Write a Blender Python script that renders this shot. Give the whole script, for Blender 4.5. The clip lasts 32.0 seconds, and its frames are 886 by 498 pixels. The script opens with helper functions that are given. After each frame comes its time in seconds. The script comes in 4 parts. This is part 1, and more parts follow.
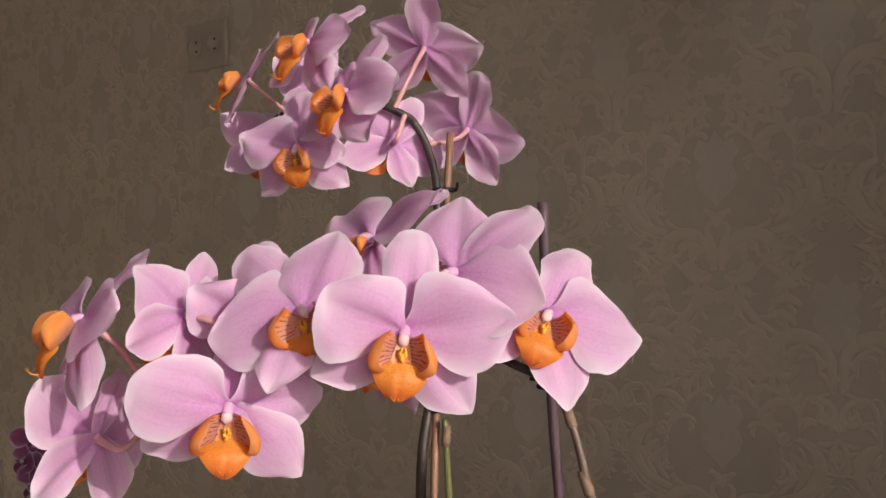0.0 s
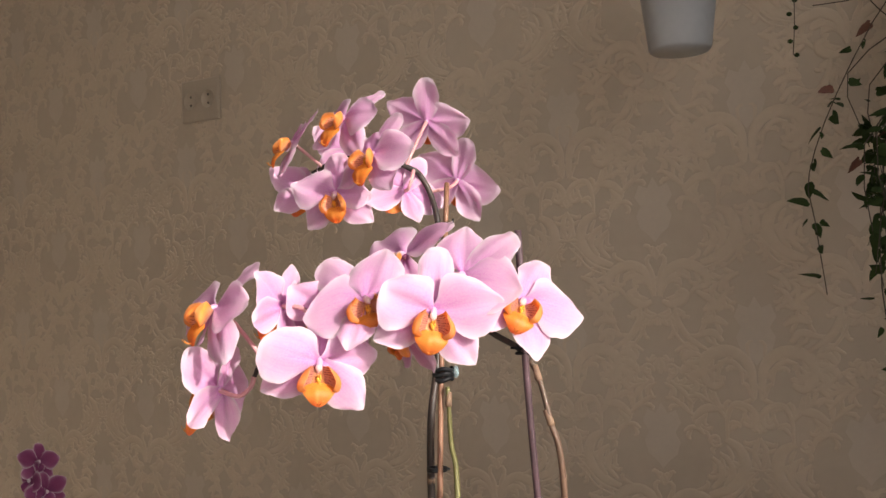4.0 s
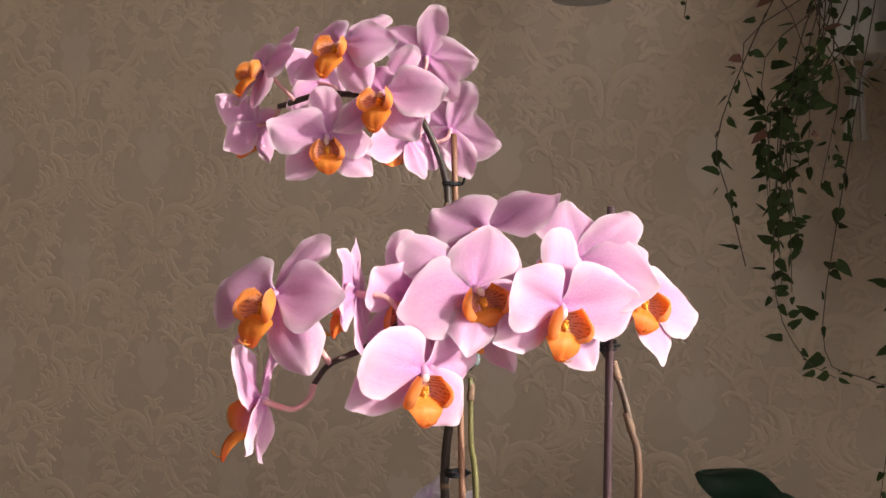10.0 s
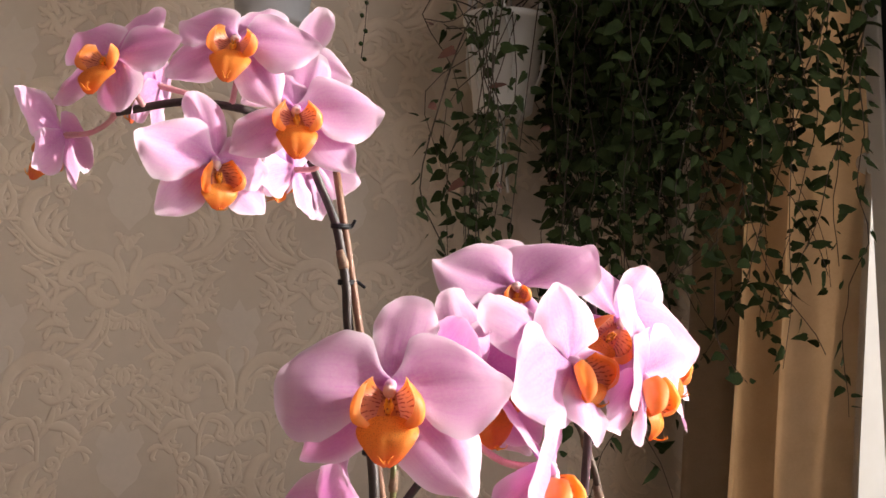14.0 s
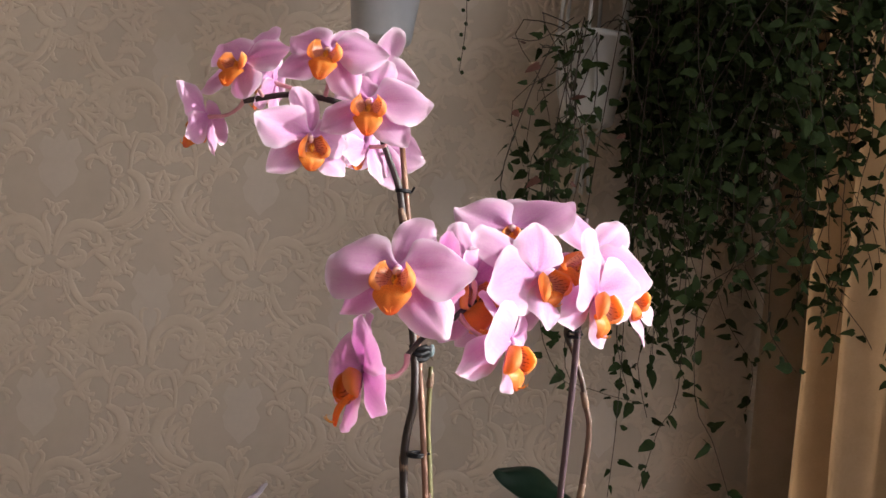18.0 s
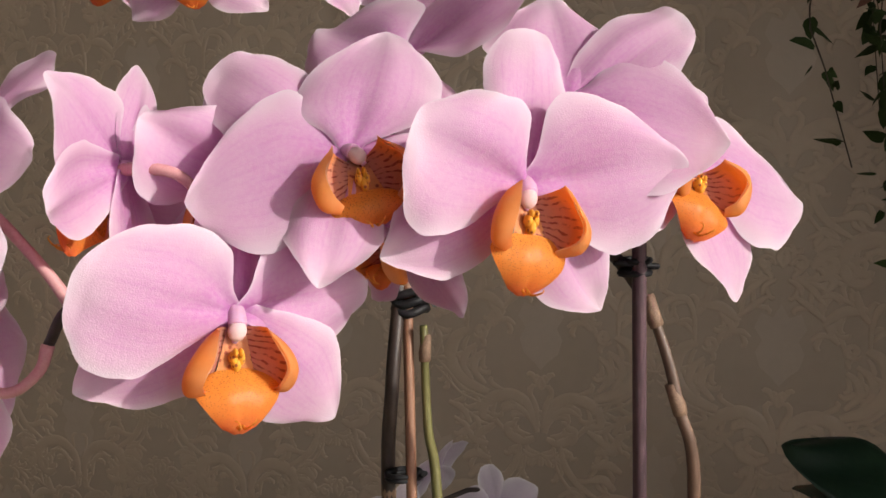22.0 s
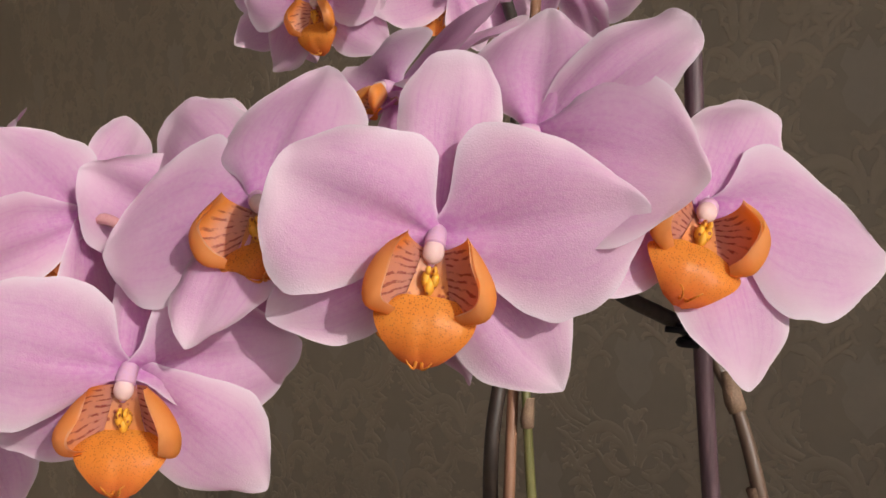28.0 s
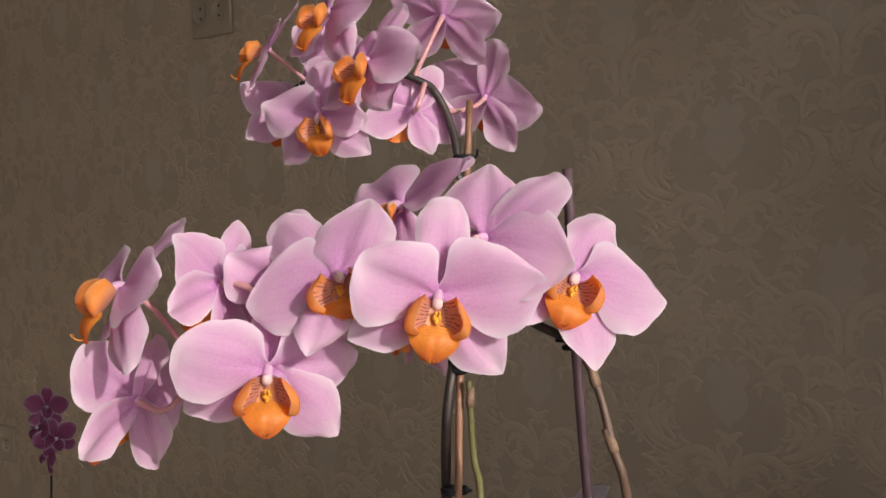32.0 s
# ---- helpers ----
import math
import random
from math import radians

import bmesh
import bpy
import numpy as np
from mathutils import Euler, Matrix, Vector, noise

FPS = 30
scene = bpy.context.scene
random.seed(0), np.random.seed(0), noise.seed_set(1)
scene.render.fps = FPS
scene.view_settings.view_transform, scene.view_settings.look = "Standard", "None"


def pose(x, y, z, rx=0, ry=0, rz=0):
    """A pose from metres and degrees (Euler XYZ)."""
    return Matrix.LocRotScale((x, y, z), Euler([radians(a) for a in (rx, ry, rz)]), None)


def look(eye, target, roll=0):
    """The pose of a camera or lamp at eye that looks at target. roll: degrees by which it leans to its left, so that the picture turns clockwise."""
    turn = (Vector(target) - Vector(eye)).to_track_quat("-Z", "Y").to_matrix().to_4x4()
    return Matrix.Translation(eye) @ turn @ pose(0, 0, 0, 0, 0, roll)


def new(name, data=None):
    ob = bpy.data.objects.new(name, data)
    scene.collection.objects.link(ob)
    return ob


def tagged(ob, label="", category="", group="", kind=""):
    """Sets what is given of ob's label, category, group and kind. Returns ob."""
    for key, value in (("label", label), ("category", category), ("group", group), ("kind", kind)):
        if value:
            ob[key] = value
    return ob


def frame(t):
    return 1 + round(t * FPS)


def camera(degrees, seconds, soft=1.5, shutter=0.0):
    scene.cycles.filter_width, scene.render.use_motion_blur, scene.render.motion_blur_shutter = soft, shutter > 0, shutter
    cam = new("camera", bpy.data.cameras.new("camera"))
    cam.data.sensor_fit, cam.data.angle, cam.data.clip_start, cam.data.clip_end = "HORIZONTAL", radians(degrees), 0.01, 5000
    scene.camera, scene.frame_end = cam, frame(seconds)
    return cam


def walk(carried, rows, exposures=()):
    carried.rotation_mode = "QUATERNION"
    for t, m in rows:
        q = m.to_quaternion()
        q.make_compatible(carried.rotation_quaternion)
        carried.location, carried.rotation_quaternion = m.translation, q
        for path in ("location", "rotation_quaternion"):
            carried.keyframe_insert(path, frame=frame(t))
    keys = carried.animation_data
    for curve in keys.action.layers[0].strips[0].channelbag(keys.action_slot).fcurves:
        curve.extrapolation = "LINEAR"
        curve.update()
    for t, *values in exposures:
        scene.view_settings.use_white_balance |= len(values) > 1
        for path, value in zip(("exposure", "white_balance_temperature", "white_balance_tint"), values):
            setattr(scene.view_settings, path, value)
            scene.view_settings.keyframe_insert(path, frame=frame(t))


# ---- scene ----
cam = camera(52.0, 32.0)
PATH = [
    (0, (0.007, 0.006, 1.299), (-0.03, 2.005, 1.264), -1.5),
    (0.5, (0.006, -0.016, 1.295), (-0.035, 1.983, 1.296), -2.2),
    (1, (0.01, -0.049, 1.293), (-0.018, 1.951, 1.303), -2.4),
    (1.5, (0.005, -0.089, 1.293), (-0.021, 1.91, 1.322), -2.4),
    (2, (0.0, -0.122, 1.291), (-0.018, 1.878, 1.324), -2.1),
    (2.5, (-0.004, -0.148, 1.29), (-0.005, 1.852, 1.328), -1.9),
    (4.5, (-0.027, -0.203, 1.281), (0.042, 1.795, 1.339), -1.8),
    (5, (-0.027, -0.207, 1.279), (0.039, 1.791, 1.332), -1.5),
    (5.5, (-0.029, -0.19, 1.278), (0.04, 1.808, 1.327), -1.3),
    (6, (-0.032, -0.185, 1.281), (0.04, 1.814, 1.316), -2.2),
    (6.5, (-0.038, -0.167, 1.279), (0.058, 1.83, 1.309), -1.8),
    (7, (-0.054, -0.154, 1.281), (0.087, 1.841, 1.287), -1.4),
    (7.5, (-0.083, -0.136, 1.286), (0.139, 1.851, 1.259), -0.6),
    (8, (-0.115, -0.111, 1.293), (0.229, 1.858, 1.236), -0.1),
    (8.5, (-0.15, -0.085, 1.299), (0.299, 1.863, 1.232), 0.2),
    (9, (-0.182, -0.074, 1.308), (0.336, 1.857, 1.238), 0.7),
    (9.5, (-0.208, -0.059, 1.313), (0.393, 1.845, 1.208), 0.9),
    (10, (-0.224, -0.044, 1.314), (0.466, 1.83, 1.203), 1.2),
    (10.5, (-0.254, -0.027, 1.313), (0.552, 1.8, 1.191), 2.5),
    (11, (-0.284, 0.005, 1.304), (0.715, 1.733, 1.175), 3.8),
    (11.5, (-0.319, 0.057, 1.294), (0.89, 1.647, 1.175), 5.1),
    (12, (-0.354, 0.108, 1.291), (1.017, 1.563, 1.222), 6.0),
    (12.5, (-0.38, 0.134, 1.291), (1.092, 1.488, 1.284), 6.0),
    (13, (-0.401, 0.161, 1.293), (1.123, 1.456, 1.322), 4.4),
    (13.5, (-0.388, 0.176, 1.302), (1.213, 1.374, 1.326), 2.7),
    (14, (-0.38, 0.19, 1.311), (1.223, 1.386, 1.322), 2.3),
    (14.5, (-0.374, 0.19, 1.312), (1.213, 1.408, 1.322), 2.3),
    (16.5, (-0.386, 0.167, 1.296), (1.149, 1.45, 1.3), 3.0),
    (17, (-0.429, 0.095, 1.284), (1.064, 1.426, 1.294), 3.4),
    (17.5, (-0.459, 0.061, 1.278), (1.0, 1.429, 1.305), 4.2),
    (18, (-0.464, 0.038, 1.271), (0.954, 1.448, 1.307), 4.8),
    (18.5, (-0.414, 0.022, 1.273), (0.834, 1.585, 1.259), 3.9),
    (19, (-0.335, 0.018, 1.284), (0.761, 1.689, 1.201), 1.9),
    (19.5, (-0.27, 0.015, 1.286), (0.703, 1.757, 1.149), 0.8),
    (20, (-0.222, 0.024, 1.287), (0.655, 1.814, 1.128), 0.4),
    (20.5, (-0.189, 0.042, 1.286), (0.596, 1.873, 1.115), 0.2),
    (21, (-0.146, 0.072, 1.283), (0.52, 1.949, 1.106), -0.4),
    (21.5, (-0.11, 0.111, 1.277), (0.493, 2.008, 1.085), -0.6),
    (22, (-0.095, 0.145, 1.273), (0.446, 2.056, 1.035), -0.4),
    (22.5, (-0.079, 0.157, 1.272), (0.39, 2.09, 1.06), -0.7),
    (23, (-0.076, 0.16, 1.276), (0.379, 2.094, 1.048), -0.7),
    (23.5, (-0.081, 0.143, 1.285), (0.381, 2.073, 1.039), -0.5),
    (24, (-0.074, 0.125, 1.269), (0.334, 2.08, 1.174), -1.1),
    (24.5, (-0.072, 0.139, 1.282), (0.378, 2.075, 1.062), -1.0),
    (25, (-0.05, 0.159, 1.272), (0.254, 2.13, 1.122), -2.4),
    (25.5, (-0.032, 0.172, 1.272), (0.092, 2.164, 1.142), -4.2),
    (27.5, (0.003, 0.173, 1.271), (-0.228, 2.156, 1.147), -2.0),
    (28, (0.01, 0.17, 1.272), (-0.246, 2.149, 1.134), -1.7),
    (28.5, (0.01, 0.158, 1.275), (-0.265, 2.133, 1.129), -1.7),
    (29, (0.011, 0.139, 1.279), (-0.249, 2.116, 1.131), -1.7),
    (29.5, (0.008, 0.115, 1.283), (-0.194, 2.1, 1.147), -1.6),
    (30, (0.01, 0.09, 1.286), (-0.165, 2.079, 1.16), -1.8),
    (30.5, (0.005, 0.07, 1.291), (-0.134, 2.061, 1.168), -2.0),
    (31, (-0.01, 0.05, 1.296), (-0.105, 2.046, 1.202), -1.9),
    (31.5, (-0.009, 0.015, 1.298), (-0.072, 2.012, 1.211), -2.0),
    (32, (-0.005, -0.005, 1.3), (-0.046, 1.992, 1.189), -2.0),
]
EXPOSURES = [(0, -0.68, 6450, 12), (1.0, -0.62, 6500, 12), (2.0, -0.24, 6550, 12), (4.5, 0.06, 6650, 13), (8.0, -0.02, 6700, 14), (10.0, 0.06, 6700, 15), (11.0, 0.08, 6700, 15), (13.0, 0.64, 6600, 16), (14.5, 0.62, 6550, 17),
             (16.5, 0.5, 6350, 16), (18.0, 0.46, 6150, 15), (20.0, 0.0, 6600, 15), (22.0, -0.50, 6550, 12), (25.0, -0.68, 6550, 11), (28.0, -0.93, 6500, 10), (30.5, -0.82, 6450, 11), (32.0, -0.70, 6450, 12)]
walk(cam, [(t, look(eye, target, roll)) for t, eye, target, roll in PATH], EXPOSURES)

# ---- world, sun and window light ----
TO_SUN = Vector((0.61, -0.69, 0.40)).normalized()
world = bpy.data.worlds.new("sky")
scene.world = world
world.use_nodes = True
wn = world.node_tree.nodes
sky = wn.new("ShaderNodeTexSky")
sky.sky_type, sky.sun_disc = "NISHITA", False
sky.sun_elevation = math.asin(TO_SUN.z)
sky.sun_rotation = math.atan2(TO_SUN.x, TO_SUN.y)
world.node_tree.links.new(sky.outputs[0], wn["Background"].inputs[0])
wn["Background"].inputs[1].default_value = 0.10
sun_data = bpy.data.lights.new("sun", "SUN")
sun_data.energy, sun_data.angle, sun_data.color = 4.9, radians(0.6), (1.0, 0.95, 0.87)
sun = new("sun", sun_data)
sun.matrix_world = look(TO_SUN * 6, (0, 0, 0))

# the papered wall runs along ALONG, and INTO points from it into the room
ALONG, INTO, CORNER = Vector((0.838, -0.545, 0)).normalized(), Vector((-0.545, -0.838, 0)).normalized(), Vector((0.115, 1.464, 0))


def wall_point(u, s, z):
    """A place in the room: u along the papered wall, s out from it, z up."""
    return CORNER + ALONG * u + INTO * s + Vector((0, 0, z))


ROOM = Matrix.Translation(CORNER) @ Matrix((ALONG, -INTO, (0, 0, 1))).transposed().to_4x4()   # local x = u, y = -s
WINDOW_U, OPEN_S0, OPEN_S1, OPEN_Z0, OPEN_Z1 = 1.36, 0.95, 3.6, 0.6, 2.3
lamp_data = bpy.data.lights.new("window_sky", "AREA")
lamp_data.shape, lamp_data.size, lamp_data.size_y, lamp_data.energy, lamp_data.color = "RECTANGLE", 1.7, 1.4, 9, (0.98, 0.97, 0.98)
window_sky = new("window_sky", lamp_data)
window_sky.matrix_world = look(wall_point(WINDOW_U + 0.2, 1.75, 1.58), wall_point(0, 1.75, 1.58))

# ---- materials ----


def material(name, rough=0.6, **more):
    m = bpy.data.materials.new(name)
    m.use_nodes = True
    p = m.node_tree.nodes["Principled BSDF"]
    p.inputs["Roughness"].default_value = rough
    for key, value in more.items():
        p.inputs[key.replace("_", " ")].default_value = value
    return m, m.node_tree.nodes, m.node_tree.links, p


def mix(nodes, links, fac, a, b, blend="MIX"):
    """A colour mix; fac, a and b are sockets or values. Returns the colour socket."""
    n = nodes.new("ShaderNodeMix")
    n.data_type, n.blend_type = "RGBA", blend
    for i, v in ((0, fac), (6, a), (7, b)):
        if isinstance(v, bpy.types.NodeSocket):
            links.new(v, n.inputs[i])
        else:
            n.inputs[i].default_value = v if i == 0 else (*v, 1)
    return n.outputs[2]


def ramp(nodes, links, fac, *stops):
    n = nodes.new("ShaderNodeValToRGB")
    links.new(fac, n.inputs[0])
    e = n.color_ramp.elements
    while len(e) < len(stops):
        e.new(0.5)
    for q, (at, c) in zip(e, stops):
        q.position, q.color = at, (*((c,) * 3 if isinstance(c, (int, float)) else c), 1)
    return n.outputs[0]


def noise_of(nodes, links, scale, detail=4, coords="Object", stretch=None):
    n = nodes.new("ShaderNodeTexNoise")
    n.inputs["Scale"].default_value, n.inputs["Detail"].default_value = scale, detail
    src = nodes.new("ShaderNodeTexCoord").outputs[coords]
    if stretch:
        mp = nodes.new("ShaderNodeMapping")
        mp.inputs["Scale"].default_value = stretch
        links.new(src, mp.inputs[0])
        src = mp.outputs[0]
    links.new(src, n.inputs["Vector"])
    return n.outputs[0]


def math_node(nodes, links, op, a, b=0.0):
    n = nodes.new("ShaderNodeMath")
    n.operation = op
    for i, v in ((0, a), (1, b)):
        if isinstance(v, bpy.types.NodeSocket):
            links.new(v, n.inputs[i])
        else:
            n.inputs[i].default_value = v
    return n.outputs[0]


def bump(nodes, links, p, height, strength=0.2, dist=0.001):
    n = nodes.new("ShaderNodeBump")
    n.inputs["Strength"].default_value, n.inputs["Distance"].default_value = strength, dist
    links.new(height, n.inputs["Height"])
    links.new(n.outputs[0], p.inputs["Normal"])


def mottled(name, c1, c2, scale, rough=0.6, relief=0.2, dist=0.001, stretch=None, **more):
    """A plain surface with two scales of variation."""
    m, n, l, p = material(name, rough, **more)
    big = noise_of(n, l, scale, 3, stretch=stretch)
    fine = noise_of(n, l, scale * 9, 5, stretch=stretch)
    both = mix(n, l, 0.4, big, fine)
    l.new(ramp(n, l, both, (0.32, c1), (0.68, c2)), p.inputs["Base Color"])
    bump(n, l, p, both, relief, dist)
    return m


def petal_material(name, body, edge, heart, through_share=0.35, vein=0.12):
    """A petal: paler to its margin, with a lit rim put into the colour, deeper at its heart, faint veins, some light
    let through.
    """
    m, n, l, p = material(name, 0.5, Specular_IOR_Level=0.25)
    uv = n.new("ShaderNodeSeparateXYZ")
    l.new(n.new("ShaderNodeUVMap").outputs[0], uv.inputs[0])
    s, v = uv.outputs[0], uv.outputs[1]
    off = math_node(n, l, "ABSOLUTE", math_node(n, l, "SUBTRACT", math_node(n, l, "MULTIPLY", v, 2.0), 1.0))
    rim = math_node(n, l, "MAXIMUM", math_node(n, l, "POWER", off, 2.0), math_node(n, l, "POWER", s, 3.0))
    cloud = noise_of(n, l, 5, 3)
    rim2 = math_node(n, l, "MULTIPLY", rim, math_node(n, l, "ADD", cloud, 0.4))
    col = mix(n, l, ramp(n, l, rim2, (0.04, 0.0), (0.75, 0.95)), body, edge)
    streak = noise_of(n, l, 1.0, 4, "UV", (1.6, 26, 1))
    veins = math_node(n, l, "MULTIPLY", ramp(n, l, streak, (0.48, 0.0), (0.68, vein)), math_node(n, l, "SUBTRACT", 1.0, rim))
    col = mix(n, l, veins, col, heart)
    col = mix(n, l, ramp(n, l, s, (0.02, 0.8), (0.13, 0.35), (0.36, 0.0)), col, heart)
    mott = noise_of(n, l, 34, 5)
    col = mix(n, l, ramp(n, l, mott, (0.40, 0.0), (0.66, 0.34)), col, edge)
    # near-white edge: the light a thin margin catches, put into the colour
    lit_hem = math_node(n, l, "MAXIMUM", math_node(n, l, "POWER", off, 9.0), math_node(n, l, "POWER", s, 18.0))
    col = mix(n, l, math_node(n, l, "MULTIPLY", lit_hem, 1.0), col, [0.35 * c + 0.61 for c in edge])
    l.new(col, p.inputs["Base Color"])
    relief_h = mix(n, l, 0.45, noise_of(n, l, 110, 3), mix(n, l, 0.5, noise_of(n, l, 16, 4), streak))
    bump(n, l, p, relief_h, 0.34, 0.0010)
    tr = n.new("ShaderNodeBsdfTranslucent")
    l.new(mix(n, l, 1.0, col, (1.0, 0.88, 1.0), "MULTIPLY"), tr.inputs[0])
    sh = n.new("ShaderNodeMixShader")
    sh.inputs[0].default_value = through_share
    l.new(p.outputs[0], sh.inputs[1])
    l.new(tr.outputs[0], sh.inputs[2])
    l.new(sh.outputs[0], n["Material Output"].inputs[0])
    return m


PETAL = petal_material("pink_petal", (0.80, 0.475, 0.71), (0.88, 0.70, 0.79), (0.66, 0.20, 0.60), 0.53, 0.32)
SEPAL = petal_material("pink_sepal", (0.80, 0.48, 0.705), (0.88, 0.70, 0.785), (0.66, 0.21, 0.60), 0.53, 0.42)
WHITE_PETAL = petal_material("white_petal", (0.58, 0.50, 0.58), (0.68, 0.64, 0.66), (0.50, 0.28, 0.58))
PURPLE_PETAL = petal_material("purple_petal", (0.24, 0.045, 0.15), (0.32, 0.08, 0.21), (0.14, 0.02, 0.10))


def lip_material(name, stops, spots, spot_share, through_share, outside=None, stripes=0):
    """A lip's flesh: colours from root to margin, small dark red spots, some light let through."""
    m, n, l, p = material(name, 0.42, Specular_IOR_Level=0.4)
    uv = n.new("ShaderNodeSeparateXYZ")
    l.new(n.new("ShaderNodeUVMap").outputs[0], uv.inputs[0])
    s = uv.outputs[0]
    cloud = noise_of(n, l, 6, 3)
    shifted = math_node(n, l, "ADD", s, math_node(n, l, "MULTIPLY", math_node(n, l, "SUBTRACT", cloud, 0.5), 0.35))
    col = ramp(n, l, shifted, *stops)
    dots = n.new("ShaderNodeTexVoronoi")
    dots.inputs["Scale"].default_value = spots
    l.new(n.new("ShaderNodeTexCoord").outputs["Object"], dots.inputs[0])
    near_root = ramp(n, l, s, (0.0, spot_share[0]), (0.45, spot_share[1]), (0.8, spot_share[2]))
    mark = math_node(n, l, "MULTIPLY", ramp(n, l, dots.outputs[0], (0.20, 1.0), (0.36, 0.0)), near_root)
    if stripes:
        bent = math_node(n, l, "ADD", math_node(n, l, "MULTIPLY", uv.outputs[1], stripes), math_node(n, l, "MULTIPLY", noise_of(n, l, 9, 3), 9.0))
        bars = ramp(n, l, math_node(n, l, "SINE", bent), (0.35, 0.0), (0.75, 0.85))
        broken = ramp(n, l, noise_of(n, l, 22, 2), (0.40, 0.0), (0.55, 1.0))
        mark = math_node(n, l, "MULTIPLY", math_node(n, l, "MULTIPLY", bars, broken), ramp(n, l, s, (0.05, 1.0), (0.42, 0.8), (0.58, 0.0)))
    col = mix(n, l, mark, col, (0.27, 0.025, 0.025))
    col = mix(n, l, ramp(n, l, noise_of(n, l, 40, 4), (0.4, 0.0), (0.75, 0.14)), col, (0.92, 0.50, 0.16))
    if outside:
        outer = math_node(n, l, "GREATER_THAN", uv.outputs[1], 1.5)
        col = mix(n, l, outer, col, ramp(n, l, shifted, *outside))
    l.new(col, p.inputs["Base Color"])
    bump(n, l, p, noise_of(n, l, 30, 4), 0.25, 0.0008)
    tr = n.new("ShaderNodeBsdfTranslucent")
    l.new(col, tr.inputs[0])
    sh = n.new("ShaderNodeMixShader")
    sh.inputs[0].default_value = through_share
    l.new(p.outputs[0], sh.inputs[1])
    l.new(tr.outputs[0], sh.inputs[2])
    l.new(sh.outputs[0], n["Material Output"].inputs[0])
    return m


LIP = lip_material("orange_lip", ((0.0, (0.91, 0.42, 0.07)), (0.45, (0.91, 0.37, 0.06)), (0.8, (0.90, 0.32, 0.065)), (1.0, (0.85, 0.22, 0.07))), 85, (0.6, 0.5, 0.15), 0.55)
LOBE = lip_material("orange_lip_lobe", ((0.0, (0.66, 0.31, 0.25)), (0.28, (0.76, 0.36, 0.22)), (0.45, (0.88, 0.38, 0.13)), (0.65, (0.91, 0.39, 0.08)), (0.93, (0.91, 0.45, 0.16)), (1.0, (0.93, 0.62, 0.40))), 40, (0.95, 0.35, 0.0), 0.55,
                    ((0.0, (0.87, 0.55, 0.50)), (0.3, (0.90, 0.47, 0.24)), (0.7, (0.91, 0.38, 0.07)), (1.0, (0.92, 0.46, 0.17))), 58)
THROAT = lip_material("speckled_throat", ((0.0, (0.42, 0.19, 0.20)), (0.3, (0.66, 0.27, 0.13)), (1.0, (0.78, 0.31, 0.07))), 26, (0.7, 0.9, 0.8), 0.3)
CALLUS = lip_material("yellow_callus", ((0.0, (0.84, 0.42, 0.04)), (1.0, (0.84, 0.42, 0.04))), 30, (0.9, 0.9, 0.9), 0.2)
COLUMN = lip_material("pink_column", ((0.0, (0.82, 0.52, 0.74)), (1.0, (0.87, 0.70, 0.79))), 20, (0.0, 0.0, 0.0), 0.4)
CAP = mottled("cream_anther_cap", (0.66, 0.42, 0.45), (0.70, 0.53, 0.45), 9, 0.6, 0.1)
PEDICEL = mottled("pink_pedicel", (0.52, 0.22, 0.24), (0.62, 0.36, 0.33), 6, 0.45, 0.15)
DARK_STEM = mottled("dark_brown_stem", (0.016, 0.012, 0.010), (0.055, 0.034, 0.025), 70, 0.5, 0.3, stretch=(1, 1, 0.3))
BROWN_STEM = mottled("green_brown_stem", (0.07, 0.045, 0.03), (0.16, 0.09, 0.058), 60, 0.5, 0.3, stretch=(1, 1, 0.3))
OLIVE_STEM = mottled("olive_stem", (0.10, 0.095, 0.028), (0.17, 0.155, 0.055), 80, 0.45, 0.2, stretch=(1, 1, 0.25))
WOOD_STAKE = mottled("reddish_wood_stake", (0.17, 0.075, 0.04), (0.28, 0.14, 0.08), 90, 0.55, 0.4, stretch=(1, 1, 0.08))
PLUM_STAKE = mottled("plum_brown_stake", (0.035, 0.020, 0.025), (0.11, 0.06, 0.07), 120, 0.5, 0.4, stretch=(1, 1, 0.06))
SHEATH = mottled("dry_tan_sheath", (0.12, 0.07, 0.045), (0.28, 0.18, 0.11), 200, 0.7, 0.4)
BLACK_PLASTIC = mottled("black_plastic", (0.008, 0.008, 0.009), (0.016, 0.016, 0.018), 200, 0.5, 0.05, Specular_IOR_Level=0.2)
CLEAR_BEAD, _n, _l, _p = material("clear_blue_plastic", 0.12, Base_Color=(0.55, 0.72, 0.76, 1), Transmission_Weight=0.7, IOR=1.45)
PAPER = mottled("beige_wallpaper", (0.475, 0.392, 0.303), (0.545, 0.449, 0.348), 5, 0.55, 0.15, 0.0006)
PAPER_RAISED = mottled("raised_wallpaper_scrolls", (0.54, 0.44, 0.335), (0.61, 0.50, 0.38), 9, 0.36, 0.2, 0.0006)
PAPER_LIGHT = mottled("satin_wallpaper_grounds", (0.53, 0.445, 0.36), (0.58, 0.49, 0.395), 14, 0.42, 0.1, 0.0006)
WHITE_PLASTIC = mottled("white_plastic", (0.62, 0.61, 0.59), (0.68, 0.67, 0.65), 12, 0.35, 0.05)
GREY_PLASTIC = mottled("grey_beige_plastic", (0.42, 0.345, 0.265), (0.46, 0.38, 0.295), 12, 0.4, 0.05)
PALE_PLASTIC = mottled("pale_grey_plastic", (0.36, 0.37, 0.385), (0.41, 0.42, 0.43), 12, 0.4, 0.05)
